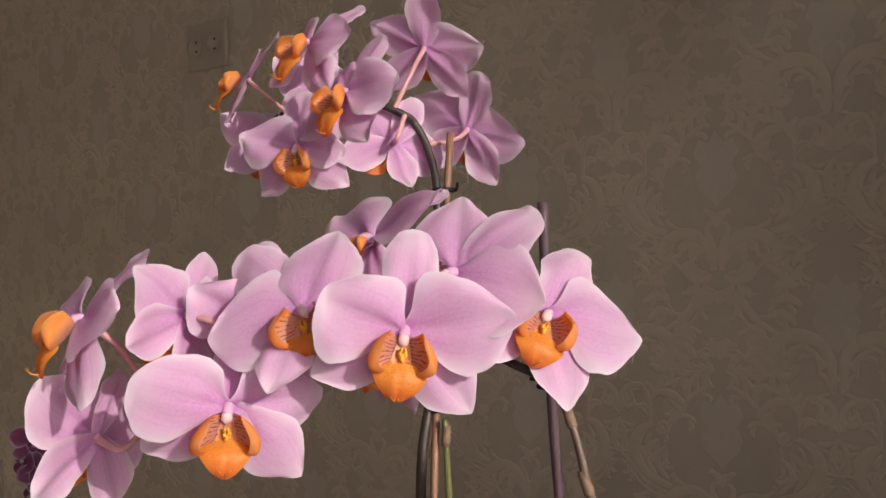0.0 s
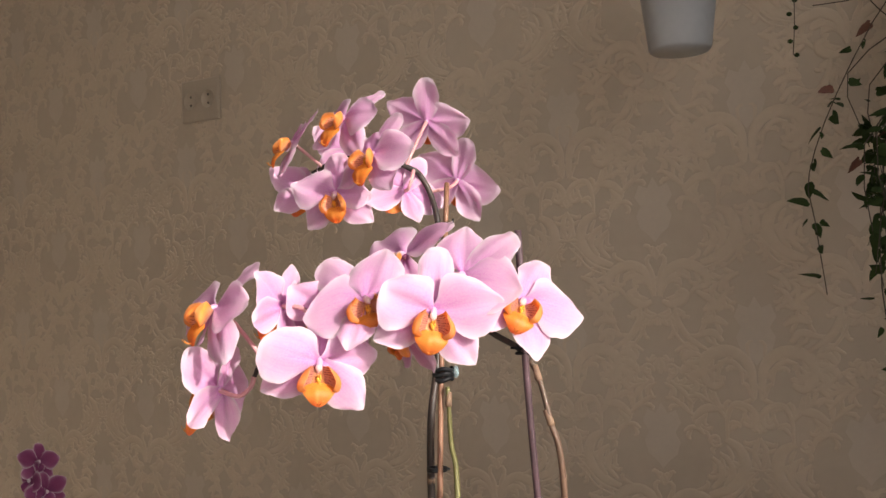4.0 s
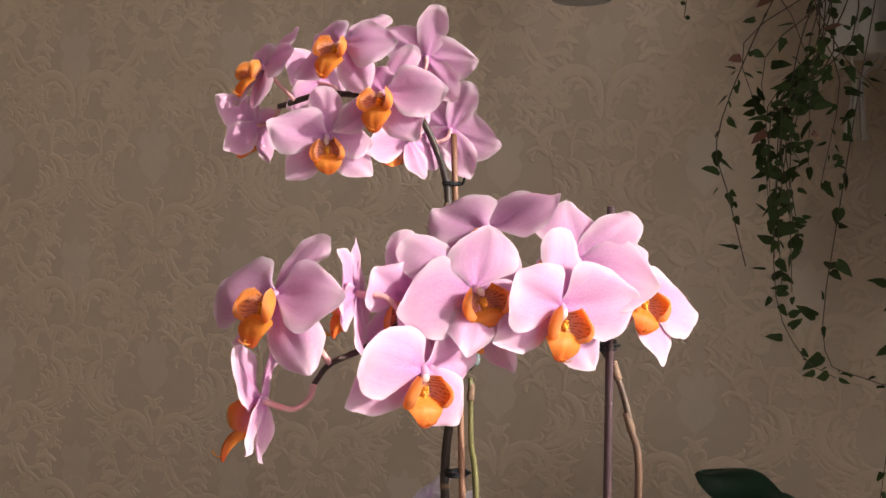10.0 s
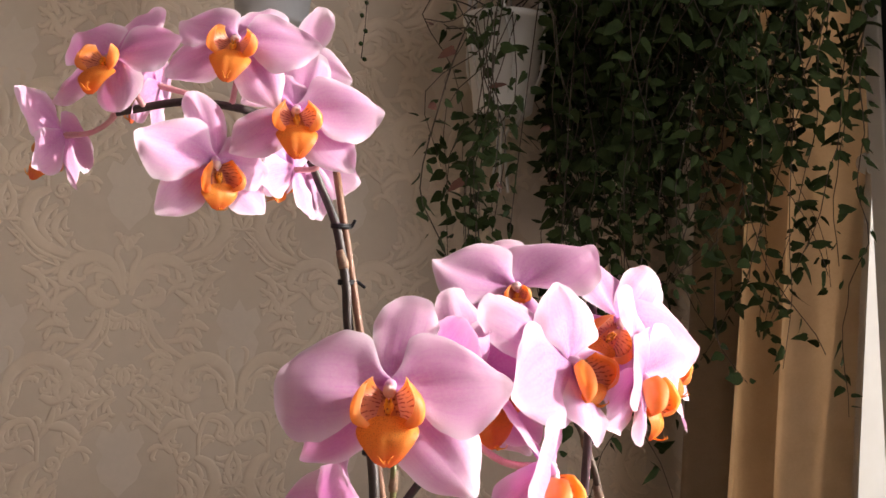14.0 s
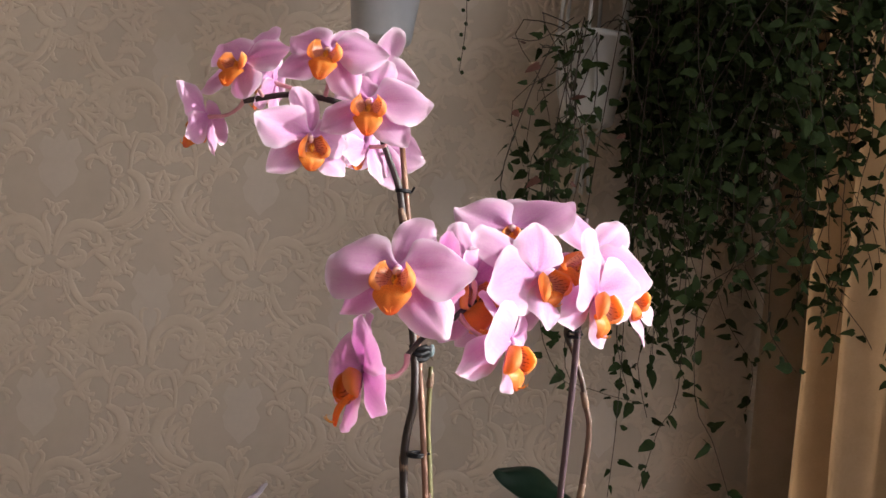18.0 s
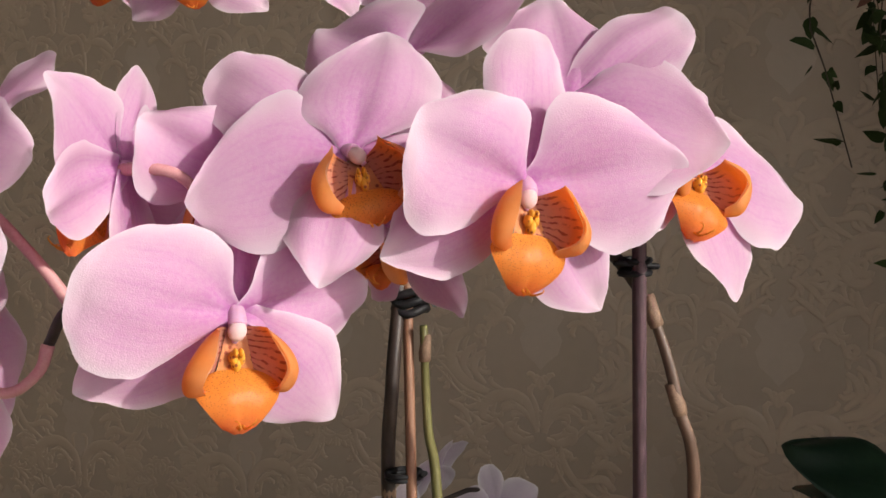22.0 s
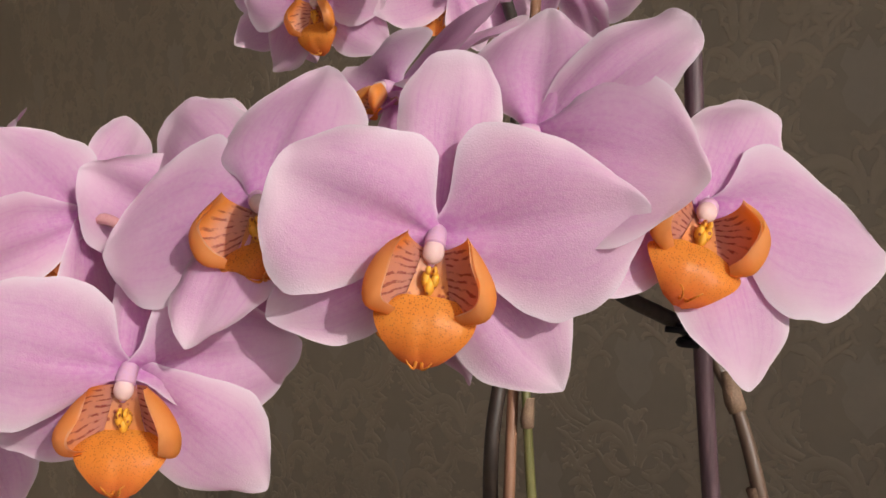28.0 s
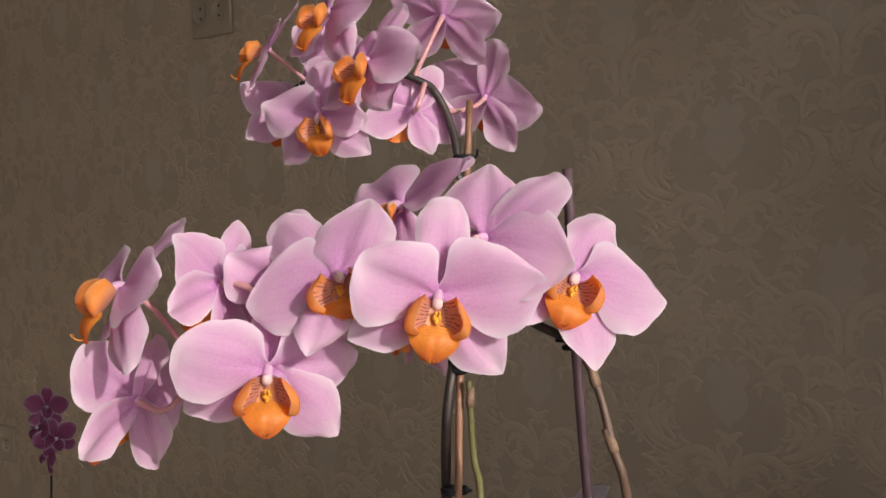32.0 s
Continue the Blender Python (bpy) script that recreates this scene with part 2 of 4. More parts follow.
WHITE_PAINT = mottled("white_paint", (0.72, 0.71, 0.68), (0.78, 0.77, 0.75), 4, 0.5, 0.1)
CEILING_PAINT = mottled("white_ceiling_paint", (0.74, 0.73, 0.71), (0.80, 0.79, 0.77), 3, 0.8, 0.1)
FLOOR_WOOD = mottled("brown_floor_boards", (0.38, 0.31, 0.245), (0.50, 0.415, 0.335), 6, 0.45, 0.2, stretch=(1, 8, 1))
TABLE_WOOD = mottled("pale_wood", (0.38, 0.27, 0.17), (0.46, 0.34, 0.22), 10, 0.5, 0.2, stretch=(1, 8, 1))
CURTAIN_CLOTH = mottled("ochre_brown_curtain", (0.44, 0.335, 0.22), (0.51, 0.39, 0.265), 30, 0.75, 0.3)
nodes, links = CURTAIN_CLOTH.node_tree.nodes, CURTAIN_CLOTH.node_tree.links
lit_through = nodes.new("ShaderNodeBsdfTranslucent")
lit_through.inputs[0].default_value = (0.42, 0.31, 0.20, 1)
share = nodes.new("ShaderNodeMixShader")
share.inputs[0].default_value = 0.014
links.new(nodes["Principled BSDF"].outputs[0], share.inputs[1])
links.new(lit_through.outputs[0], share.inputs[2])
links.new(share.outputs[0], nodes["Material Output"].inputs[0])
IVY_LEAF = mottled("dark_ivy_leaf", (0.018, 0.029, 0.009), (0.038, 0.060, 0.018), 60, 0.6, 0.3, Specular_IOR_Level=0.08)
IVY_RED = mottled("reddish_ivy_leaf", (0.09, 0.03, 0.02), (0.16, 0.06, 0.035), 60, 0.5, 0.3)
IVY_STEM = mottled("ivy_stem", (0.030, 0.020, 0.012), (0.065, 0.042, 0.026), 90, 0.6, 0.3)
BIG_LEAF = mottled("dark_green_leaf", (0.012, 0.035, 0.020), (0.028, 0.065, 0.035), 18, 0.35, 0.2)
CORD = mottled("white_cord", (0.50, 0.49, 0.47), (0.60, 0.59, 0.57), 200, 0.8, 0.4)
TERRACOTTA = mottled("brown_clay", (0.28, 0.13, 0.08), (0.36, 0.18, 0.11), 20, 0.7, 0.2)
BARK = mottled("orchid_bark", (0.06, 0.035, 0.02), (0.16, 0.10, 0.06), 60, 0.9, 0.8, 0.006)
# dark colour for the shade inside the sockets' pin holes
HOLE_SHADE = mottled("hole_shade", (0.06, 0.05, 0.042), (0.085, 0.07, 0.058), 50, 0.7, 0.05)
GRASS = mottled("grass_ground", (0.05, 0.08, 0.03), (0.09, 0.12, 0.05), 1.5, 0.9, 0.3)
GLASS, _n, _l, _p = material("window_glass", 0.0, Transmission_Weight=1.0, IOR=1.1)

# ---- builders ----


def part(name, bm, mat, parent, label=""):
    """Links a bmesh as one mesh object under a thing or part."""
    me = bpy.data.meshes.new(name)
    bm.to_mesh(me)
    bm.free()
    me.materials.append(mat)
    for f in me.polygons:
        f.use_smooth = True
    ob = new(name, me)
    ob.parent = parent
    if label:
        ob["label"] = label
    return ob


def flat(ob):
    for f in ob.data.polygons:
        f.use_smooth = False
    return ob


def thing(name, at, label, category, group="", kind="", turn=None):
    ob = new(name)
    ob.empty_display_size = 0.02
    ob.matrix_basis = (Matrix.Translation(at) @ turn) if turn is not None else Matrix.Translation(at)
    return tagged(ob, label, category, group, kind)


def box(bm, x0, x1, y0, y1, z0, z1, bevel=0.0, m=None):
    r = bmesh.ops.create_cube(bm, size=1, matrix=Matrix.Translation(((x0 + x1) / 2, (y0 + y1) / 2, (z0 + z1) / 2)) @ Matrix.Diagonal((x1 - x0, y1 - y0, z1 - z0, 1)))
    vs = r["verts"]
    if bevel:
        es = list({e for v in vs for e in v.link_edges})
        b = bmesh.ops.bevel(bm, geom=es, offset=bevel, segments=2, affect="EDGES", profile=0.6)
        vs = list({v for f in b["faces"] for v in f.verts} | {v for v in vs if v.is_valid})
    if m is not None:
        bmesh.ops.transform(bm, matrix=m, verts=[v for v in vs if v.is_valid])


def smooth_line(points, per=8):
    """Catmull-Rom through the points."""
    p = [Vector(q) for q in points]
    p = [2 * p[0] - p[1]] + p + [2 * p[-1] - p[-2]]
    out = []
    for i in range(1, len(p) - 2):
        for j in range(per):
            t = j / per
            a, b, c, d = p[i - 1], p[i], p[i + 1], p[i + 2]
            out.append(0.5 * (2 * b + (c - a) * t + (2 * a - 5 * b + 4 * c - d) * t * t + (3 * b - a - 3 * c + d) * t ** 3))
    return out + [p[-2]]


def tube(bm, line, radius, sides=8, cap=True):
    """A tube along line; radius is a number or a function of 0..1."""
    rings = []
    up = Vector((0.31, 0.77, 0.55))
    for i, q in enumerate(line):
        d = (line[min(i + 1, len(line) - 1)] - line[max(i - 1, 0)]).normalized()
        a = (up - d * up.dot(d)).normalized()
        b = d.cross(a)
        r = radius(i / (len(line) - 1)) if callable(radius) else radius
        rings.append([bm.verts.new(q + (a * math.cos(k * math.tau / sides) + b * math.sin(k * math.tau / sides)) * r) for k in range(sides)])
        up = a
    for r0, r1 in zip(rings, rings[1:]):
        for k in range(sides):
            bm.faces.new((r0[k], r0[(k + 1) % sides], r1[(k + 1) % sides], r1[k]))
    if cap:
        bm.faces.new(rings[0][::-1])
        bm.faces.new(rings[-1])


def lathe(bm, profile, sides=32, m=None):
    """Turns (radius, z) points about z."""
    m = m or Matrix()
    rings = [[bm.verts.new(m @ Vector((r * math.cos(k * math.tau / sides), r * math.sin(k * math.tau / sides), z))) for k in range(sides)] for r, z in profile]
    for r0, r1 in zip(rings, rings[1:]):
        for k in range(sides):
            bm.faces.new((r0[k], r0[(k + 1) % sides], r1[(k + 1) % sides], r1[k]))


def curve_of(table, s):
    """Smooth look-up in (s, w) pairs."""
    for k in range(len(table) - 1):
        (a, wa), (b, wb) = table[k], table[k + 1]
        if s <= b:
            span = b - a
            t = (s - a) / span
            m0 = (wb - table[k - 1][1]) / (b - table[k - 1][0]) if k else (wb - wa) / span
            m1 = (table[k + 2][1] - wa) / (table[k + 2][0] - a) if k + 2 < len(table) else (wb - wa) / span
            w = wa * (1 + 2 * t) * (1 - t) ** 2 + wb * t * t * (3 - 2 * t) + span * (m0 * t * (1 - t) ** 2 - m1 * t * t * (1 - t))
            return max(0.003, w)
    return table[-1][1]


BROAD = ((0, 0.06), (0.1, 0.14), (0.2, 0.28), (0.35, 0.45), (0.48, 0.50), (0.6, 0.475), (0.72, 0.41), (0.84, 0.295), (0.93, 0.165), (0.98, 0.068), (1, 0.012))
BLUNT = ((0, 0.06), (0.1, 0.14), (0.2, 0.28), (0.35, 0.45), (0.5, 0.52), (0.65, 0.525), (0.78, 0.48), (0.88, 0.39), (0.95, 0.265), (0.985, 0.15), (1, 0.03))
POINTED = ((0, 0.09), (0.1, 0.14), (0.25, 0.22), (0.42, 0.285), (0.58, 0.30), (0.72, 0.265), (0.85, 0.18), (0.94, 0.092), (0.985, 0.032), (1, 0.008))
OVAL = ((0, 0.08), (0.1, 0.14), (0.25, 0.22), (0.42, 0.27), (0.58, 0.30), (0.72, 0.295), (0.85, 0.25), (0.94, 0.185), (0.98, 0.125), (1, 0.03))


def blade(tip, outline, width, rng, cup=0.35, bow=0.08, thick=0.012, nu=28, nv=16, skew=0.0, roll=0.0):
    """A petal from the flower's heart to tip, in units of the flower's half width. A thin closed sheet, bowed along and cupped across."""
    tip = Vector(tip)
    length, a = tip.length, tip.normalized()
    face = Vector((0, 0, 1))
    m = (face - a * face.dot(a)).normalized()
    m.rotate(Matrix.Rotation(radians(roll), 3, a))
    b = m.cross(a)
    bm = bmesh.new()
    uv = bm.loops.layers.uv.new("UVMap")
    ph = [rng.uniform(0, 6.28) for _ in range(6)]
    tw = rng.uniform(-0.12, 0.12)
    step = [1 - (1 - i / nu) ** 1.5 for i in range(nu + 1)]

    def place(i, j, side):
        s, v = step[i], 2 * j / nv - 1
        r = v * min(1, 11 * (1 - s))
        w = curve_of(outline, s) * width * length * (1 + 0.05 * math.sin(5 * s + ph[0] + (2 if v > 0 else 0)) + 0.014 * math.sin(19 * s + 3 * ph[0] + (1 if v > 0 else 0)) + 0.008 * math.sin(37 * s + 5 * ph[0] + (4 if v > 0 else 0)) + skew * v * (0.5 - s))
        x = v * w
        h = bow * length * math.sin(math.pi * min(1, s * 1.1)) - cup * x * x * (0.6 + 0.4 * s)
        edge = abs(v) ** 3 * s * (1 - s ** 8)
        h += edge * 0.030 * (math.sin(9 * s + ph[1] + r) + 0.6 * math.sin(17 * s + ph[2] - 2 * r))
        h += 0.018 * math.sin(4 * s + 3 * r + ph[3]) + tw * x * s + 0.020 * math.cos(2.2 * math.pi * v + ph[5]) * (1 - s) * s * 2 + 0.014 * math.sin(6.5 * s + 2.5 * r + ph[2]) * s
        h -= 0.05 * s ** 4 * math.sin(ph[4]) + 0.05 * math.exp(-(v / 0.18) ** 2) * (1 - s) * min(1, 4 * s)
        along = length * s * (1 - 0.03 * r * r * s)
        if skew * v > 0:   # the upper margin's shoulder leans back over the petal's narrow root
            along -= 0.72 * abs(skew) * min(1, s / 0.3) * (1 - s) ** 0.6 * abs(x) * abs(v)
        t = thick * (1 - abs(v) ** 4) * (1 - s ** 6) * side
        return a * along + b * x + m * (h + t) + face * 0.02

    grids = [[[bm.verts.new(place(i, j, side)) for j in range(nv + 1)] for i in range(nu + 1)] for side in (0.5, -0.5)]
    for g, flip in zip(grids, (False, True)):
        for i in range(nu):
            for j in range(nv):
                q = (g[i][j], g[i][j + 1], g[i + 1][j + 1], g[i + 1][j])
                st = ((i, j), (i, j + 1), (i + 1, j + 1), (i + 1, j))
                f = bm.faces.new(q[::-1] if flip else q)
                for lp, (ii, jj) in zip(f.loops, st[::-1] if flip else st):
                    lp[uv].uv = (step[ii], jj / nv)
    return bm


def lip_sheet(grid, nu, nv, thick, outer=0):
    """A closed thin sheet from grid(s, v); the outer face, +1 or -1, has its map moved up by 2."""
    bm = bmesh.new()
    uv = bm.loops.layers.uv.new("UVMap")
    pts = [[Vector(grid(i / nu, 2 * j / nv - 1)) for j in range(nv + 1)] for i in range(nu + 1)]

    def normal(i, j):
        du = pts[min(i + 1, nu)][j] - pts[max(i - 1, 0)][j]
        dv = pts[i][min(j + 1, nv)] - pts[i][max(j - 1, 0)]
        n = du.cross(dv)
        return n.normalized() if n.length > 1e-9 else Vector((0, 0, 1))
    for side in (0.5, -0.5):
        g = [[bm.verts.new(pts[i][j] + normal(i, j) * thick * side * (1 - abs(2 * j / nv - 1) ** 4)) for j in range(nv + 1)] for i in range(nu + 1)]
        for i in range(nu):
            for j in range(nv):
                q, st = (g[i][j], g[i][j + 1], g[i + 1][j + 1], g[i + 1][j]), ((i, j), (i, j + 1), (i + 1, j + 1), (i + 1, j))
                f = bm.faces.new(q if side < 0 else q[::-1])
                for lp, (ii, jj) in zip(f.loops, st if side < 0 else st[::-1]):
                    lp[uv].uv = (ii / nu, jj / nv + (2 if side * outer > 0 else 0))
    return bm


MID = ((0, 0.14), (0.10, 0.215), (0.22, 0.262), (0.36, 0.262), (0.54, 0.235), (0.72, 0.185), (0.86, 0.135), (0.96, 0.085), (1, 0.035))


BRIM = smooth_line([(0.150, -0.010, 0.205), (0.205, 0.110, 0.280), (0.245, 0.225, 0.285), (0.235, 0.325, 0.215), (0.165, 0.355, 0.110)], 5)
BULGE = smooth_line([(0.140, 0.000, 0.105), (0.250, 0.090, 0.150), (0.330, 0.220, 0.165), (0.315, 0.345, 0.125), (0.200, 0.380, 0.065)], 5)


def build_lip(owner, tip, rng):
    """The three-lobed orange lip with its callus, under a flower: it points from the heart to tip."""
    base = Vector((0, -0.05, 0.07))
    a = (tip - base).normalized()
    low = math.hypot(a.x, a.y)
    if a.z > 0.4 * low:
        a = Vector((a.x, a.y, 0.04 * low)).normalized()
    x = Vector((1, 0, 0))
    x = (x - a * x.dot(a)).normalized()
    h = x.cross(a)
    turned = h.z < 0
    if turned:
        h = -h
    wide = rng.uniform(0.82, 0.92)

    def at(lateral, along, high):
        return base + x * lateral * wide + a * along + h * high

    neck = at(0, 0.27, 0.045)
    ahead = (tip - neck).normalized()
    reach = (tip - neck).length
    above = x.cross(ahead)
    if above.dot(h) < 0:
        above = -above

    def tongue(lateral, along, high):
        return neck + x * lateral + ahead * along + above * high

    def mid(s, v):
        w = 0.93 * curve_of(MID, s)
        q = v * w
        arch = 0.075 * math.sin(math.pi * (0.08 + 0.92 * s)) - 1.1 * q * q * (1 - 0.2 * s) - 0.012 * math.exp(-(v / 0.13) ** 2) * math.sin(math.pi * s) - 0.06 * s ** 5
        return tongue(q, reach * s, arch + 0.004 * math.sin(7 * v + 5 * s))
    part("lip", lip_sheet(mid, 16, 16, 0.026), LIP, owner, "orange lip with a pointed middle lobe")
    for side in (-1, 1):
        ph = rng.uniform(0, 6)

        def ear(s, v, side=side, ph=ph):
            t = (v + 1) / 2
            k = t * (len(BRIM) - 1)
            i = min(int(k), len(BRIM) - 2)
            brim, bulge = BRIM[i].lerp(BRIM[i + 1], k - i), BULGE[i].lerp(BULGE[i + 1], k - i)
            root = Vector((0.055 + 0.075 * t, 0.02 + 0.28 * t, 0.0 + 0.03 * t))
            q = root * (1 - s) * (1 - 2 * s) + bulge * 4 * s * (1 - s) + brim * s * (2 * s - 1)
            wave = 0.012 * math.sin(5 * v + ph) * s * s
            return at(side * (q.x + wave), q.y, q.z + 0.7 * wave)
        part("lip_lobe", lip_sheet(ear, 12, 18, 0.020, side if turned else -side), LOBE, owner, "upright orange side lobe of the lip")

    def throat(s, v):
        return at(v * (0.055 + 0.085 * s), 0.02 + 0.33 * s, 0.0 + 0.02 * v * v + 0.045 * s)
    part("throat", lip_sheet(throat, 6, 8, 0.015), THROAT, owner, "pinkish throat speckled dark red")
    bm = bmesh.new()
    for p, q, r, size, tall in ((-0.024, 0.185, 0.070, 0.028, 1.5), (0.024, 0.185, 0.070, 0.028, 1.5), (0, 0.220, 0.066, 0.033, 1.3), (-0.018, 0.15, 0.09, 0.018, 2.2), (0.018, 0.15, 0.09, 0.018, 2.2)):
        lump = Matrix.Translation(at(p, q, r)) @ Matrix((x, a, h)).transposed().to_4x4() @ Matrix.Diagonal((0.85, 1.5, tall, 1))
        bmesh.ops.create_icosphere(bm, subdivisions=2, radius=size, matrix=lump)
    part("callus", bm, CALLUS, owner, "yellow callus speckled red")
    bm = bmesh.new()
    for side in (-1, 1):
        tube(bm, smooth_line([tongue(side * 0.014, reach - 0.05, -0.030), tongue(side * 0.016, reach - 0.005, 0.01), tongue(side * 0.024, reach + 0.005, 0.07), tongue(side * 0.045, reach - 0.01, 0.115), tongue(side * 0.060, reach - 0.03, 0.10)], 5),
             lambda t: 0.011 * (1 - 0.75 * t), 6)
    part("tendril", bm, LIP, owner, "pair of curled tendrils at the lip's tip")
    bm = bmesh.new()
    tube(bm, smooth_line([(0, 0.015, -0.02), (0, 0.010, 0.05), (0, -0.018, 0.095), (0, -0.05, 0.12)], 5), lambda t: 0.046 + 0.008 * t, 14)
    tube(bm, smooth_line([(0, -0.04, 0.105), (0, -0.10, 0.125), (0, -0.15, 0.12)], 4), lambda t: 0.034 - 0.018 * t, 8)
    part("column", bm, COLUMN, owner)
    bm = bmesh.new()
    bmesh.ops.create_icosphere(bm, subdivisions=3, radius=0.053, matrix=Matrix.Translation((0, -0.080, 0.130)) @ Matrix.Diagonal((1.0, 1.15, 0.8, 1)))
    part("anther_cap", bm, CAP, owner, "cream rounded anther cap")


def polar(angle, lift, length):
    a, e = radians(angle), radians(lift)
    return Vector((math.cos(a) * math.cos(e), math.sin(a) * math.cos(e), math.sin(e))) * length


class Spike:
    """A flower stem that flowers hang from."""

    def __init__(self, owner, line):
        self.owner, self.line, self.count = owner, line, 0


def flower(spike, at, turn, size, left=(164, 3, 1.04), right=(16, 3, 1.04), top=(90, -2, 0.95), low_left=(-128, -5, 1.0), low_right=(-52, -5, 1.0), lip=(-90, 26, 0.69),
           root=None, broad=1.0, bow=0.05, cup=0.20, rolls=(0, 0, 0), blunt="", lip_size=1.0):
    """An open orchid flower: angle, lift and length of each petal; rolls turn the left and right petal and the top sepal about their length; its stalk grows from the spike."""
    rng = random.Random(spike.count * 31 + int(size * 1e6))
    spike.count += 1
    m = pose(*at, *turn)
    back = m @ Vector((0, 0, 0.0015))
    aim = m @ Vector((0, -0.003, -0.020))
    root = Vector(root) if root else min(spike.line, key=lambda q: (q - aim).length)
    inv = m.inverted()
    stalk = smooth_line([inv @ back, inv @ (back + (aim - back) * 0.7), inv @ (root * 0.5 + aim * 0.5), inv @ root], 6)
    bm = bmesh.new()
    tube(bm, [q / size for q in stalk], lambda t: (0.0018 - 0.0004 * math.sin(math.pi * t)) / size, 8)
    ob = part("flower", bm, PEDICEL, spike.owner)
    ob.matrix_basis = spike.owner.matrix_basis.inverted() @ m @ Matrix.Scale(size, 4)
    for name, spec, outline, width, mat, roll in (("sepal", top, OVAL, 0.94, SEPAL, rolls[2]), ("sepal", low_left, POINTED, 1.05, SEPAL, 0), ("sepal", low_right, POINTED, 1.05, SEPAL, 0),
                                                  ("petal", left, BLUNT if "l" in blunt else BROAD, broad, PETAL, rolls[0]), ("petal", right, BLUNT if "r" in blunt else BROAD, broad, PETAL, rolls[1])):
        tip = polar(*spec)
        if name == "petal":
            bm = blade(tip, outline, width, rng, cup, bow, nu=34, nv=20, skew=0.55 if tip.x > 0 else -0.55, roll=roll)
            bmesh.ops.translate(bm, vec=(0, 0, 0.035), verts=bm.verts)
        else:
            bm = blade(tip, outline, width, rng, 0.5, 0.05, nv=12, roll=roll)
        part(name, bm, mat, ob)
    build_lip(ob, polar(*lip), rng)
    if lip_size != 1.0:   # a lip not yet full grown
        heart = Vector((0, -0.05, 0.07))
        for piece in ob.children:
            if piece.name.split(".")[0] in ("lip", "lip_lobe", "throat", "callus", "tendril"):
                piece.matrix_basis = Matrix.Translation(heart) @ Matrix.Scale(lip_size, 4) @ Matrix.Translation(-heart) @ piece.matrix_basis
    return ob


# ---- the room ----


def slab(name, u0, u1, s0, s1, z0, z1, mat, label="", category="", bevel=0.0, kind="structure"):
    bm = bmesh.new()
    box(bm, u0, u1, -s1, -s0, z0, z1, bevel)
    ob = flat(part(name, bm, mat, None))
    ob.matrix_world = ROOM
    return tagged(ob, label, category, kind=kind)


U0, S1, HIGH = -4.6, 5.0, 2.65
slab("wall_papered", U0, WINDOW_U, -0.2, 0, 0, HIGH, PAPER, "beige damask papered wall", "wall")
slab("wall_far", U0, WINDOW_U, S1, S1 + 0.2, 0, HIGH, WHITE_PAINT, "white painted wall", "wall")
slab("wall_side", U0 - 0.2, U0, -0.2, S1 + 0.2, 0, HIGH, WHITE_PAINT, "white painted wall", "wall")
slab("floor", U0, WINDOW_U, 0, S1, -0.15, 0, FLOOR_WOOD, "light brown wooden floor", "floor")
slab("ceiling", U0 - 0.2, WINDOW_U + 0.25, -0.2, S1 + 0.2, HIGH, HIGH + 0.15, CEILING_PAINT, "white painted ceiling", "ceiling")
bm = bmesh.new()
# the gap from s 0.24 to 0.52 is added, unseen, to light the curtain
for u0, u1, s0, s1, z0, z1 in ((WINDOW_U, WINDOW_U + 0.25, -0.2, 0.24, 0, HIGH), (WINDOW_U, WINDOW_U + 0.25, 0.52, OPEN_S0, 0, HIGH), (WINDOW_U, WINDOW_U + 0.25, 0.24, 0.52, 0, OPEN_Z0), (WINDOW_U, WINDOW_U + 0.25, 0.24, 0.52, OPEN_Z1, HIGH),
                               (WINDOW_U, WINDOW_U + 0.25, OPEN_S1, S1 + 0.2, 0, HIGH),
                               (WINDOW_U, WINDOW_U + 0.25, OPEN_S0, OPEN_S1, 0, OPEN_Z0), (WINDOW_U, WINDOW_U + 0.25, OPEN_S0, OPEN_S1, OPEN_Z1, HIGH)):
    box(bm, u0, u1, -s1, -s0, z0, z1)
wall_window = flat(part("wall_window", bm, WHITE_PAINT, None))
wall_window.matrix_world = ROOM
tagged(wall_window, "white wall round the window opening and an added unseen slit behind the curtain", "wall", kind="structure")
slab("ground", -60, 60, -60, 60, -3.2, -3.0, GRASS, "grassy ground outside the window", "ground")


# ---- the orchid ----
def wpart(name, bm, mat, owner, label=""):
    """A part whose mesh was drawn in world places."""
    bmesh.ops.transform(bm, matrix=owner.matrix_basis.inverted(), verts=bm.verts)
    return part(name, bm, mat, owner, label)


orchid = thing("orchid", (0.03, 0.462, 0.80), "potted moth orchid with two sprays of pink flowers tied to stakes", "orchid")
upper_line = smooth_line([(-0.018, 0.46, 0.94), (-0.0183, 0.5005, 1.115), (-0.0166, 0.499, 1.1757), (-0.0105, 0.511, 1.215), (-0.0075, 0.530, 1.265), (-0.0065, 0.535, 1.292), (-0.0055, 0.545, 1.324),
                          (-0.0100, 0.555, 1.348), (-0.0178, 0.558, 1.365), (-0.0259, 0.554, 1.3715), (-0.050, 0.558, 1.381), (-0.085, 0.575, 1.384), (-0.112, 0.600, 1.376)], 8)
